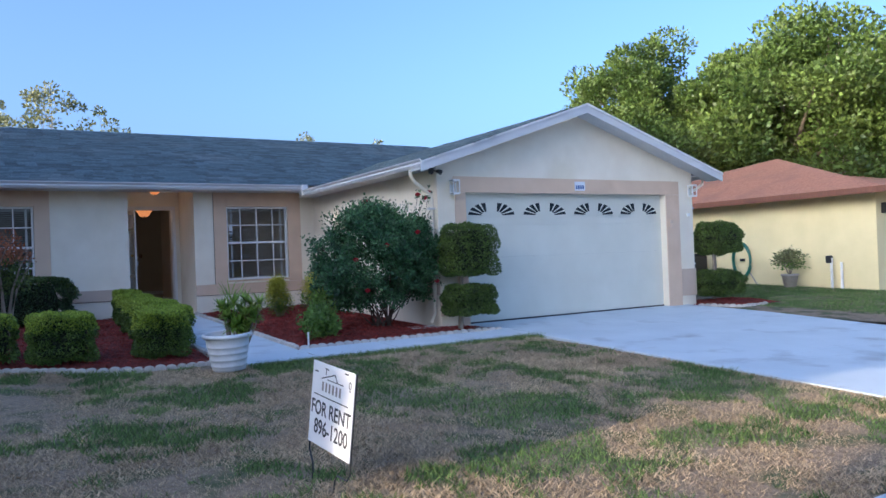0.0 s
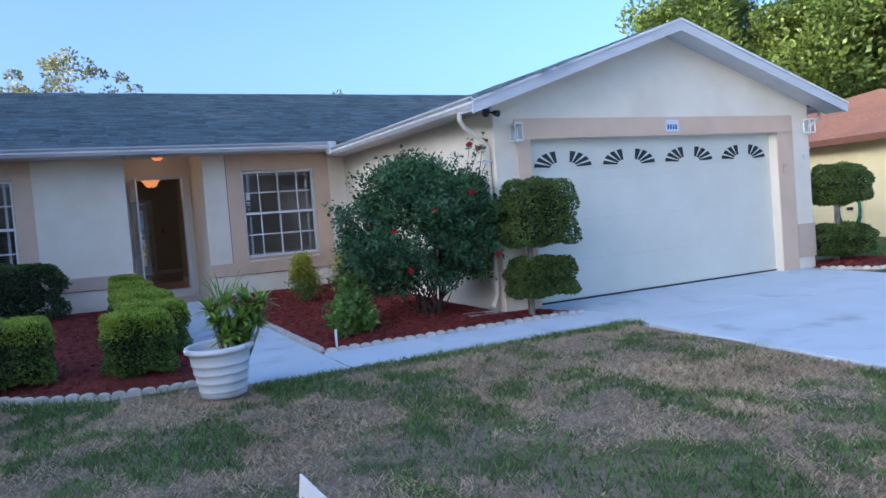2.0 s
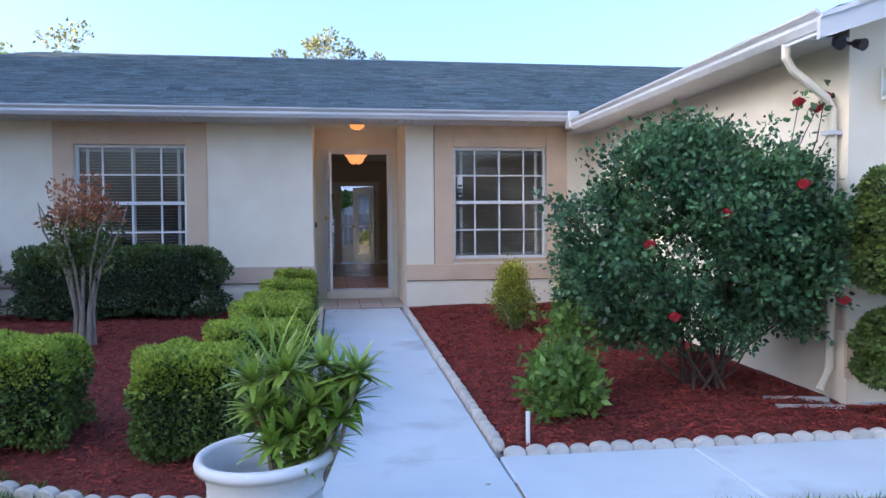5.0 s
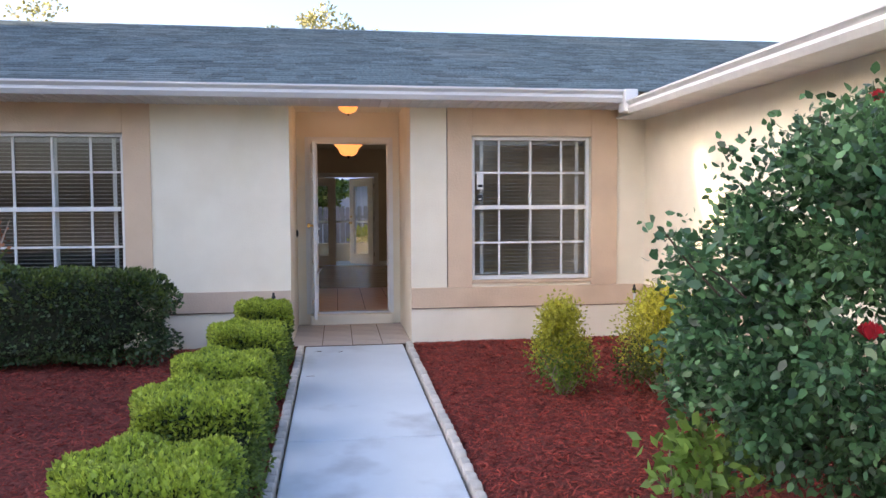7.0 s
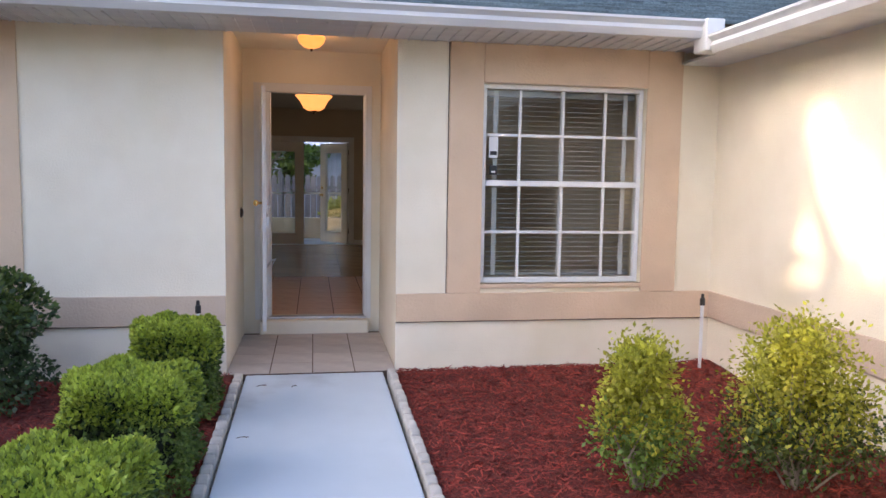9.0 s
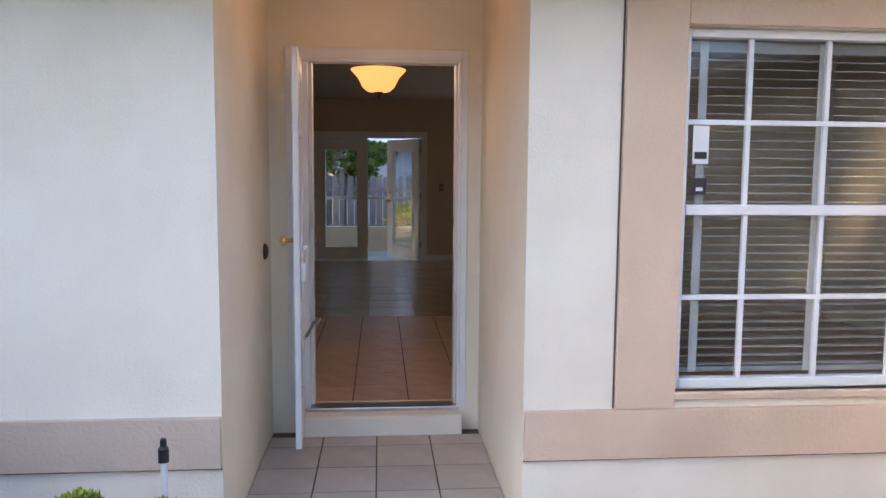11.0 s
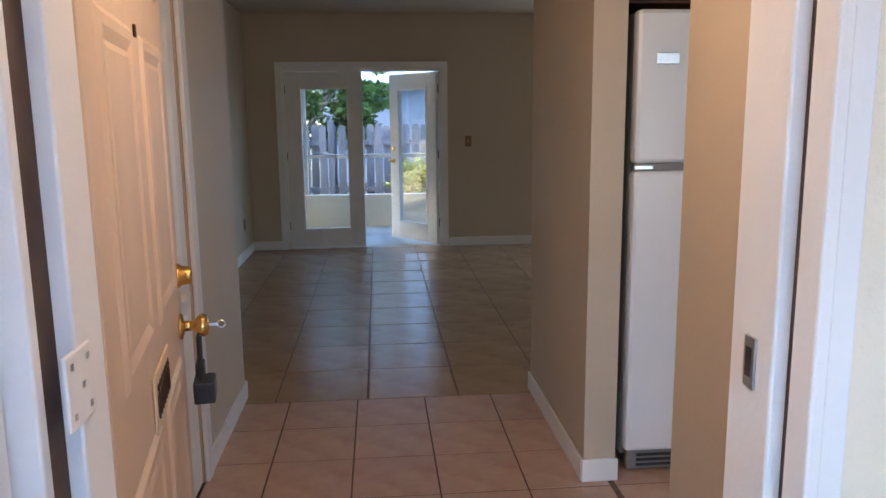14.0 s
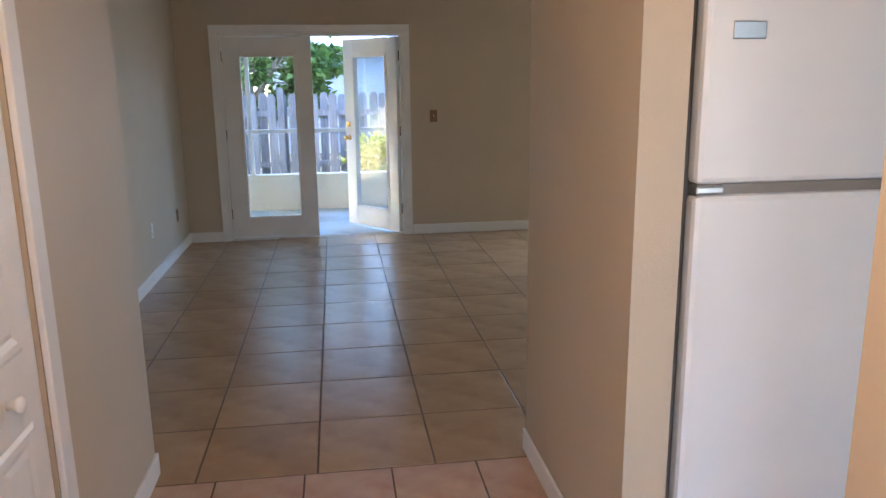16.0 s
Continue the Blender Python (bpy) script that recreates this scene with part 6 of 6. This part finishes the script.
def downpipe(name, pts, label):
    d = thing(name, label, "downpipe")
    bm = bmesh.new()
    tube(bm, pts, 0.03, 8)
    part("pipe", bm, "stucco", d)
    for z in (0.5, 1.6):
        part("bracket", boxed(pts[-2][0] - 0.05, pts[-2][1] - 0.05, z, pts[-2][0] + 0.05, pts[-2][1] + 0.05, z + 0.03, bevel=0.003), "gutter", d)


downpipe("downpipe", [(2.79, -5.3, 2.25), (2.79, -5.3, 2.13), (2.84, -5.3, 2.05), (3.10, -5.3, 1.86), (3.15, -5.3, 1.78), (3.15, -5.3, 0.4), (3.14, -5.3, -0.05), (3.05, -5.32, -0.2)], "cream painted downpipe at the wing corner")
downpipe("downpipe", [(9.5, -5.3, 2.2), (9.48, -5.3, 2.1), (9.25, -5.3, 1.98), (9.1, -5.3, 1.9), (9.1, -5.3, 0.4), (9.1, -5.3, -0.2)], "cream painted downpipe at the garage end")
sb = thing("splash_block", "grey concrete splash block under the downpipe", "splash block", (2.92, -5.5, ground_z(0, -5.5)), -12)
bm = boxed(-0.35, -0.14, -0.03, 0.12, 0.14, 0.03, bevel=0.01)
box(bm, -0.33, -0.14, 0.0, 0.12, -0.1, 0.06, bevel=0.008)
box(bm, -0.33, 0.1, 0.0, 0.12, 0.14, 0.06, bevel=0.008)
part("block", bm, "terracotta", sb)


def sprinkler(x, y, h, label, head=True):
    s = thing("garden_sprinkler", label, "sprinkler", (x, y, ground_z(x, y)))
    part("riser", lathe(bmesh.new(), [(0.013, -0.05), (0.013, h)], 12), "white", s)
    if head:
        part("nozzle", lathe(bmesh.new(), [(0.02, h), (0.02, h + 0.05), (0.012, h + 0.06), (0.012, h + 0.085), (0.006, h + 0.09)], 12), "black", s, "black nozzle")


sprinkler(2.95, -0.35, 0.52, "white riser sprinkler with a black nozzle by the wall")
sprinkler(-0.77, -0.28, 0.50, "white riser sprinkler with a black nozzle in the mulch")
sprinkler(0.78, -5.92, 0.19, "short white plastic marker stake in the mulch", False)


# ---- neighbouring house ----
nb = thing("neighbour_house", "yellow stucco house with a terracotta hip roof next door", "house", (14.5, -5.95, -0.5))
part("wall", boxed(0, 0, 0, 11, 12, 2.6), "nb_wall", nb)
bm = bmesh.new()
ex, ez, up_ = -0.55, 2.52, 1.45
q = [bm.verts.new(v) for v in ((ex, ex, ez), (11.55, ex, ez), (11.55, 12.55, ez), (ex, 12.55, ez), (3.6, 5.0, ez + up_), (7.4, 7.4, ez + up_))]
for f in ((0, 1, 5, 4), (1, 2, 5), (2, 3, 4, 5), (3, 0, 4)):
    bm.faces.new([q[i] for i in f])
bm.faces.new([q[i] for i in (3, 2, 1, 0)])
part("roof", bm, "nb_roof", nb, "terracotta shingle hip roof")
bm = boxed(ex - 0.02, ex, ez - 0.12, ex + 0.02, 12.55, ez + 0.02)
box(bm, ex, ex - 0.02, ez - 0.12, 11.55, ex + 0.02, ez + 0.02)
part("fascia", bm, "brown_wood", nb, "brown fascia boards")
part("corner_lamp", boxed(0.2, -0.18, 1.95, 0.34, 0.0, 2.2, bevel=0.02), "black", nb, "black wall lantern")
hose = thing("garden_hose", "coiled green garden hose hung on the neighbour's wall", "garden hose", (14.44, -2.35, 0.42))
bm = bmesh.new()
pts = []
for k in range(160):
    a = k * 0.35
    r = 0.36 + 0.03 * math.sin(k * 0.13)
    pts.append((0.0 - 0.05 * (k % 16) / 16, r * 0.75 * math.cos(a), r * 1.25 * math.sin(a)))
tube(bm, pts, 0.016, 6)
part("coil", bm, "hose", hose)
bm = bmesh.new()
tube(bm, [(0, -0.2, -0.3), (-0.05, -0.45, -0.6), (-0.08, -0.8, -0.82), (-0.1, -1.4, -0.88)], 0.014, 6)
part("tail", bm, "terracotta", hose)
part("hanger", boxed(-0.02, -0.06, -0.02, 0.05, 0.06, 0.05, bevel=0.01), "black", hose)
pp = thing("planter_pot", "grey planter by the neighbour's wall", "flower pot", (14.0, -4.05, -0.27))
part("body", lathe(bmesh.new(), [(0.12, 0), (0.13, 0.0), (0.19, 0.30), (0.21, 0.31), (0.21, 0.35), (0.17, 0.35), (0.16, 0.28)], 24), "terracotta", pp, smooth=True)
open_shrub("potted_plant", 14.0, -4.05, (0.8, 0.8, 0.62), "leafy pale green plant in the grey planter", "lime_leaf", "pale_leaf", 900, 0.09, 8, 0.3, 0.45, clumps=24).location.z = 0.02
pipe = thing("filter_pipes", "white pipes with a black valve by the neighbour's wall", "pipes", (14.3, -4.95, -0.27))
bm = bmesh.new()
tube(bm, [(0, 0, -0.05), (0, 0, 0.72)], 0.03, 10)
tube(bm, [(0, -0.25, -0.05), (0, -0.25, 0.62)], 0.03, 10)
part("pipe", bm, "white", pipe)
part("valve", boxed(-0.05, -0.02, 0.6, 0.05, 0.12, 0.78, bevel=0.02), "black", pipe)
bn = thing("rubbish_bin", "dark bin standing against the neighbour's wall", "bin", (13.9, -1.1, -0.16))
part("body", boxed(-0.3, -0.3, 0, 0.3, 0.3, 0.75, bevel=0.03), "black", bn)
part("lid", boxed(-0.32, -0.32, 0.752, 0.32, 0.32, 0.80, bevel=0.02), "black", bn)


# ---- trees ----
def tree(x, y, height, spread, label, leaf="tree_leaf", clumps=60, per=300, length=0.22, trunk=0.3, low=0.25, sparse=1.0, base=None, flat=1.0):
    z = ground_z(x, y) if base is None else base
    t = thing("tree", label, "tree", (x, y, z))
    c = np.array([0, 0, height * (1 + low) / 2])
    radii = np.array([spread / 2, spread / 2 * flat, height * (1 - low) / 2])
    d = unit(rng.normal(size=(clumps, 3)))
    cl = c + d * radii * (0.35 + 0.65 * rng.random((clumps, 1)) ** 0.5) * (0.86 + 0.24 * rng.random((clumps, 1)))
    bm = bmesh.new()
    top = Vector((0.03 * height, 0, height * 0.55))
    tube(bm, [(0, 0, -0.2), (0.02 * height, 0, height * 0.2), (0, 0.01 * height, height * 0.38), tuple(top)], trunk, 10, trunk * 0.5)
    for k in range(0, clumps, 2):
        b = Vector((0, 0, height * random.uniform(0.25, 0.5)))
        stems(bm, b, [tuple(cl[k])], trunk * 0.28, trunk * 0.05, 0.1)
    part("trunk", bm, "bark", t)
    P, O = [], []
    for k in range(clumps):
        r = spread * random.uniform(0.07, 0.12) * sparse
        q = unit(rng.normal(size=(per, 3))) * r * rng.random((per, 1)) ** 0.33 * np.array([1, 1, 0.8])
        P.append(cl[k] + q)
        O.append(unit(q + d[k] * r * 0.5 + np.array([0, 0, 0.2 * r])))
    P, O = np.concatenate(P), np.concatenate(O)
    np_mesh("crown", leaf_quads(P, O, length, length * 0.6, wild=0.7), 4, leaf, t)
    return t


tree(24.4, 2.3, 8.9, 11.6, "large dense green tree behind the neighbour's house", clumps=250, per=640, length=0.18, trunk=0.5, low=0.1)
tree(20.8, 5.6, 9.2, 9.2, "rounded green tree behind the garage roof", clumps=130, per=640, length=0.155, trunk=0.35, low=0.1)
tree(16.2, 8.2, 6.7, 6.0, "lower green tree behind the garage roof", clumps=85, per=420, length=0.18, trunk=0.3, low=0.1)
tree(30.8, 0.2, 7.8, 7.0, "broad green tree beyond the terracotta roof", clumps=120, per=520, length=0.25, trunk=0.4, low=0.1)
tree(27.5, -6.5, 9.5, 6.0, "pale drooping tree at the end of the neighbour's roof", "pale_leaf", clumps=60, per=160, length=0.24, trunk=0.3, low=0.15)
for x, y, h, s in ((-0.3, 24, 9.8, 3.2), (1.7, 25, 8.9, 3.0), (-2.6, 23, 8.8, 3.0), (12.6, 26, 8.6, 3.4), (18.6, 27, 8.4, 3.0), (-11.2, 22, 9.4, 4.2), (10.0, 27, 8.4, 2.4)):
    tree(x, y, h, s, "thin pale-leaved tree behind the roof", "pale_leaf", clumps=20, per=70, length=0.17, trunk=0.1, low=0.55, sparse=1.25)
# unseen trees added to the west, spaced to shade and dapple house and yard
for x, y, h, s, low in ((-17, -2.1, 7.8, 6.0, 0.1), (-17.5, -10.7, 10.0, 6.6, 0.1), (-19, -20.2, 7.4, 7.0, 0.1), (-20, -26.5, 8, 8, 0.1), (-21, 1.6, 8.2, 6.4, 0.1), (-24, -2.8, 8.8, 5.0, 0.1),
                        (-20.5, -12.0, 10.2, 6.0, 0.1), (-18.2, -6.8, 4.3, 4.2, 0.1), (-18.5, -15.3, 3.6, 3.2, 0.1), (-20, -7.0, 10.4, 6.6, 0.74), (-26, -9.5, 15.0, 10.0, 0.62), (-26, -2.5, 15.0, 9.0, 0.62), (-14, 13.6, 8.0, 7.0, 0.1), (-15, 20.0, 8.0, 7.0, 0.1)):
    tree(x, y, h, s, "unseen tree added to the west to block the low sun", clumps=95, per=130, length=0.6, trunk=0.3, low=low)

# ---- back yard beyond the screened porch ----
fence = structure(thing("fence", "", "fence", (0, 14.6, -0.2)), "grey weathered shadow-box wooden fence")
part("rail", boxed(-9, 0.0, 0.35, 9, 0.04, 0.44), "fence", fence)
part("rail", boxed(-9, 0.0, 1.2, 9, 0.04, 1.29), "fence", fence)
slat = None
for i in range(108):
    x = -9 + i * 0.167
    front_side = i % 2 == 0
    if slat is None:
        bm = bmesh.new()
        prism(bm, [(-0.068, 0.0), (0.068, 0.0), (0.068, 1.50), (0.04, 1.56), (-0.04, 1.56), (-0.068, 1.50)], "y", -0.022, -0.002)
        slat = part("slat", bm, "fence", fence)
        slat.location = (x, 0, 0)
    else:
        ob = new("slat", slat.data)
        ob.parent = fence
        ob.location = (x, 0 if front_side else 0.064, random.uniform(-0.02, 0.02))
        ob.rotation_euler = (0, random.uniform(-0.012, 0.012), 0)
for i in range(8):
    part("post", boxed(-8.1 + i * 2.4, -0.05, 0, -8.0 + i * 2.4, 0.045, 1.66), "fence", fence)
tree(-1.6, 17.0, 4.0, 4.6, "green shrubby tree behind the back fence", clumps=40, per=220, length=0.16, trunk=0.12, low=0.25)
tree(2.8, 18.5, 4.4, 3.0, "light green tree behind the back fence", "pale_leaf", clumps=22, per=120, length=0.14, trunk=0.1, low=0.3)
# upper leaves take the brighter leaf colour in place of sunlight
open_shrub("yard_plant", 0.55, 12.3, (0.8, 0.7, 0.85), "yellow-green plant by the screened porch, upper leaves coloured as sunlit", "lime_leaf", "lime_spray", 700, 0.12, 9, 0.3, 0.35, clumps=18)
open_shrub("yard_plant", 1.25, 12.2, (0.7, 0.7, 1.05), "tall yellow-green plant outside the screen, upper leaves coloured as sunlit", "lime_leaf", "lime_spray", 700, 0.13, 9, 0.3, 0.35, clumps=18)
fh = thing("far_house", "pale blue-grey house beyond the back fence", "house", (3.6, 20.5, -0.2))
part("wall", boxed(-5, 0, 0, 5, 6, 2.6), "far_grey", fh)
bm = bmesh.new()
prism(bm, [(-0.5, 2.55), (6.5, 2.55), (3, 4.3)], "x", -5.4, 5.4)
part("roof", bm, "far_grey", fh)

# ---- mulch beds ----
def bed(name, outline, chips, label):
    """A heaped bed of shredded mulch inside the outline."""
    xs, ys_ = [p[0] for p in outline], [p[1] for p in outline]

    def inside(x, y):
        hit, n = False, len(outline)
        for i in range(n):
            (xa, ya), (xb, yb) = outline[i], outline[i - 1]
            if (ya > y) != (yb > y) and x < (xb - xa) * (y - ya) / (yb - ya) + xa:
                hit = not hit
        return hit

    def rim(x, y):
        best = 9.0
        for i in range(len(outline)):
            a, b = Vector(outline[i]), Vector(outline[i - 1])
            p = Vector((x, y))
            t = max(0, min(1, (p - a).dot(b - a) / max((b - a).length_squared, 1e-9)))
            best = min(best, (p - a.lerp(b, t)).length)
        return best

    def height(x, y):
        return ground_z(x, y) - 0.02 + 0.07 * min(1, rim(x, y) / 0.35) + 0.025 * noise.noise((x * 1.7, y * 1.7, 1)) + 0.008 * noise.noise((x * 9, y * 9, 4))

    bm = bmesh.new()
    step = 0.14
    nx, ny = int((max(xs) - min(xs)) / step) + 1, int((max(ys_) - min(ys_)) / step) + 1
    grid = {}
    for i in range(nx + 1):
        for j in range(ny + 1):
            x, y = min(xs) + i * step, min(ys_) + j * step
            if inside(x, y) or rim(x, y) < step * 0.75:
                grid[i, j] = bm.verts.new((x, y, height(x, y)))
    for i in range(nx):
        for j in range(ny):
            c = [grid.get(k) for k in ((i, j), (i + 1, j), (i + 1, j + 1), (i, j + 1))]
            if all(c):
                bm.faces.new(c)
    ob = structure(finish(name, bm, "soil", smooth=True), label)
    rnd = random.Random(len(outline) + chips)
    P = []
    while len(P) < chips:
        x, y = rnd.uniform(min(xs), max(xs)), rnd.uniform(min(ys_), max(ys_))
        if inside(x, y):
            P.append((x, y, height(x, y) + 0.004 + rnd.random() * 0.014))
    P = np.array(P)
    n = len(P)
    a = rng.random((n, 1)) * math.tau
    d = unit(np.concatenate([np.cos(a), np.sin(a), rng.normal(size=(n, 1)) * 0.28], axis=1))
    s = unit(np.cross(d, np.array([0, 0, 1.0]) + 0.5 * rng.normal(size=(n, 3))))
    L = (0.018 + 0.05 * rng.random((n, 1)) ** 2) * 0.5
    W = (0.004 + 0.006 * rng.random((n, 1))) * 0.5
    q = np.stack([P - d * L - s * W, P + d * L - s * W * 0.6, P + d * L + s * W, P - d * L + s * W * 0.7], axis=1)
    tagged(np_mesh("mulch_chips", q.reshape(-1, 3), 4, "mulch", ob, "shredded red-brown mulch"), kind="stuff")
    return ob


bed("bed_east", [(0.60, -0.02), (3.17, -0.02), (3.17, -5.40), (3.5, -5.43), (3.95, -6.03), (3.9, -6.06), (0.63, -6.05)], 60000, "red mulch bed in front of the window")
bed("bed_west", [(-0.54, -0.02), (-0.54, -6.05), (-0.85, -6.46), (-1.4, -6.42), (-2.0, -6.12), (-2.7, -5.55), (-3.6, -5.2), (-5.5, -5.0), (-7, -5.0), (-7, -0.02)], 62000, "red mulch bed with clipped shrubs along the walk")
bed("bed_drive", [(9.08, -5.0), (10.6, -5.0), (10.6, -6.1), (9.2, -6.3), (8.86, -5.6)], 5000, "small red mulch bed round the driveway topiary")

# ---- scalloped edging ----
def edging(name, line, label, size=0.125):
    e = structure(thing(name, "", "edging"), label)
    me = None
    for (xa, ya), (xb, yb) in zip(line, line[1:]):
        L = math.hypot(xb - xa, yb - ya)
        n = max(1, round(L / size))
        for k in range(n):
            f = (k + 0.5) / n
            x, y = xa + (xb - xa) * f, ya + (yb - ya) * f
            if me is None:
                bm = bmesh.new()
                arc = [(0.06 * math.cos(t), 0.008 + 0.034 * math.sin(t)) for t in [math.pi * i / 6 for i in range(7)]]
                prism(bm, [(-0.06, -0.06), *arc[::-1], (0.06, -0.06)], "y", -0.03, 0.03)
                bmesh.ops.bevel(bm, geom=[ed for ed in bm.edges if abs(ed.verts[0].co.y - ed.verts[1].co.y) < 1e-6 and max(v.co.z for v in ed.verts) > 0], offset=0.008, segments=1, affect="EDGES")
                ob = part("edging_stone", bm, "edging", e)
                me = ob.data
            else:
                ob = new("edging_stone", me)
                ob.parent = e
            ob.matrix_basis = pose(x, y, ground_z(x, y) + random.uniform(-0.006, 0.006), random.uniform(-4, 4), random.uniform(-2, 2), math.degrees(math.atan2(yb - ya, xb - xa)) + random.uniform(-4, 4)) @ Matrix.Diagonal((random.uniform(0.94, 1.04), 1, 1, 1))
    return e


edging("edging_cross", [(0.60, -6.08), (3.86, -6.085)], "pale scalloped concrete edging along the cross walk")
edging("edging_east", [(0.585, -0.12), (0.60, -5.98)], "pale scalloped concrete edging of the window bed")
edging("edging_west", [(-0.515, -0.12), (-0.515, -6.0)], "pale scalloped concrete edging of the shrub bed")
edging("edging_lawn", [(-0.62, -6.52), (-0.95, -6.56), (-1.42, -6.50), (-2.0, -6.20), (-2.72, -5.62), (-3.6, -5.28), (-5.0, -5.1)], "pale scalloped concrete edging towards the lawn", 0.122)
edging("edging_drive", [(8.86, -5.62), (9.2, -6.36), (10.0, -6.3)], "pale edging stones at the driveway bed")

# ---- grass ----
def grass_sheet(name, x0, x1, y0, y1, n, mat, label, tall, green_side, hole=None):
    x, y = rng.uniform(x0, x1, n), rng.uniform(y0, y1, n)
    f = np.array([noise.noise((a * 0.9, b * 0.9, 2.0)) + 0.8 * noise.noise((a * 2.8, b * 2.8, 5.0)) + 0.35 * noise.noise((a * 8, b * 8, 1.0)) for a, b in zip(x, y)])
    keep = (f > (0.09 if name == "lawn_grass" else -0.7)) if green_side else (f < 0.22)
    if hole is not None:
        keep &= ~hole(x, y)
    x, y = x[keep], y[keep]
    m = len(x)
    z = np.array([ground_z(a, b) for a, b in zip(x, y)]) - 0.03
    a = rng.random(m) * math.tau
    h = tall * (0.5 + 0.8 * rng.random(m))
    lean = (0.3 + 0.9 * rng.random(m)) * h if green_side else (0.8 + 1.2 * rng.random(m)) * h
    w = 0.004 + 0.004 * rng.random(m)
    b = rng.random(m) * math.tau
    p0 = np.stack([x - w * np.cos(a), y - w * np.sin(a), z], 1)
    p1 = np.stack([x + w * np.cos(a), y + w * np.sin(a), z], 1)
    p2 = np.stack([x + lean * np.cos(b), y + lean * np.sin(b), z + h], 1)
    ob = np_mesh(name, np.stack([p0, p1, p2], 1).reshape(-1, 3), 3, mat)
    return tagged(ob, label, "grass", kind="stuff")


def off_lawn(x, y):
    return ((y > -6.9) & (x > -0.85)) | ((y > -6.62) & (x > -1.5)) | ((y > -6.4 + 0.75 * (-1.5 - x).clip(0, 2)) & (x <= -1.5))


grass_sheet("lawn_grass", -6.5, 3.72, -13.3, -5.0, 230000, "grass", "short green grass blades of the front lawn", 0.055, True, off_lawn)
grass_sheet("lawn_straw", -6.5, 3.72, -13.3, -5.0, 400000, "straw", "dry straw-coloured grass of the front lawn", 0.036, False, off_lawn)
grass_sheet("side_grass", 8.9, 14.3, -11, 1, 90000, "grass", "green grass between the houses", 0.06, True, lambda x, y: (x < 10.7) & (y > -6.3) | (x < 9.5 - 0.1 * (y + 6)))

grass_sheet("lawn_edge_grass", -0.35, 3.9, -7.16, -6.93, 3200, "grass", "longer green grass along the edge of the walk", 0.06, True)

# ---- litter on the walk ----
for x, y, a, n in ((-0.34, -0.38, 20, 3), (-0.12, -0.42, 65, 2), (-0.38, -1.35, 10, 2)):
    tw = thing("fallen_twig", "small dry brown twig lying on the pale walk", "twig", (x, y, ground_z(x, y) + 0.005), a)
    bm = bmesh.new()
    tube(bm, [(-0.035, 0, 0.0), (-0.008, 0.006, 0.002), (0.035, -0.003, 0.001)], 0.002, 5)
    for k in range(n):
        tube(bm, [(0.01 * k, 0.005, 0.002), (0.014 + 0.008 * k, 0.018 * (-1) ** k, 0.001)], 0.0013, 4)
    part("stick", bm, "cane", tw)

# ---- floor tiles, laid last ----
def tiles(name, x0, y0, nx, ny, size, gap, top, mat, bounds, label, thick=0.012):
    """A tiled floor: each tile a piece of its own, cut where the bounds end."""
    fl_ = structure(finish(name, boxed(bounds[0], bounds[1], top - 0.08, bounds[2], bounds[3], top - 0.0035), "grout"), label)
    shared = {}
    for i in range(nx):
        for j in range(ny):
            xa, ya = max(x0 + i * size + gap / 2, bounds[0] + 0.002), max(y0 + j * size + gap / 2, bounds[1] + 0.002)
            xb, yb = min(x0 + (i + 1) * size - gap / 2, bounds[2] - 0.002), min(y0 + (j + 1) * size - gap / 2, bounds[3] - 0.002)
            if xb - xa < 0.02 or yb - ya < 0.02:
                continue
            key = (round(xb - xa, 3), round(yb - ya, 3))
            if key not in shared:
                bm = boxed(0, 0, -0.003, key[0], key[1], 0.0, bevel=0.0012)
                ob = part("tile", bm, mat, fl_)
                shared[key] = ob.data
            else:
                ob = new("tile", shared[key])
                ob.parent = fl_
            ob.location = (xa, ya, top + random.uniform(-0.0004, 0.0004))
    return fl_


tiles("floor_foyer", -0.855, 4.446 - 9 * 0.355, 14, 9, 0.355, 0.008, 0.0, "pink_tile", (-0.75, 1.5, 0.9, 4.446), "pinkish beige ceramic tile floor of the foyer")
tiles("floor_kitchen", 0.565 + 0.355, 4.446 - 9 * 0.355, 11, 9, 0.355, 0.008, 0.0, "pink_tile", (0.9, 1.5, 4.6, 4.446), "pinkish beige ceramic tile floor of the kitchen")
tiles("floor_living", -0.093 - 0.488 * 3, 4.447, 12, 10, 0.488, 0.008, 0.0, "tan_tile", (-1.45, 4.447, 4.6, 9.3), "glossy tan ceramic tile floor of the living room")
tiles("floor_porch_tiles", -0.615, -0.09, 4, 5, 0.312, 0.008, -0.118, "porch_tile", (-0.612, -0.088, 0.628, 1.32), "worn beige tiles of the porch floor")
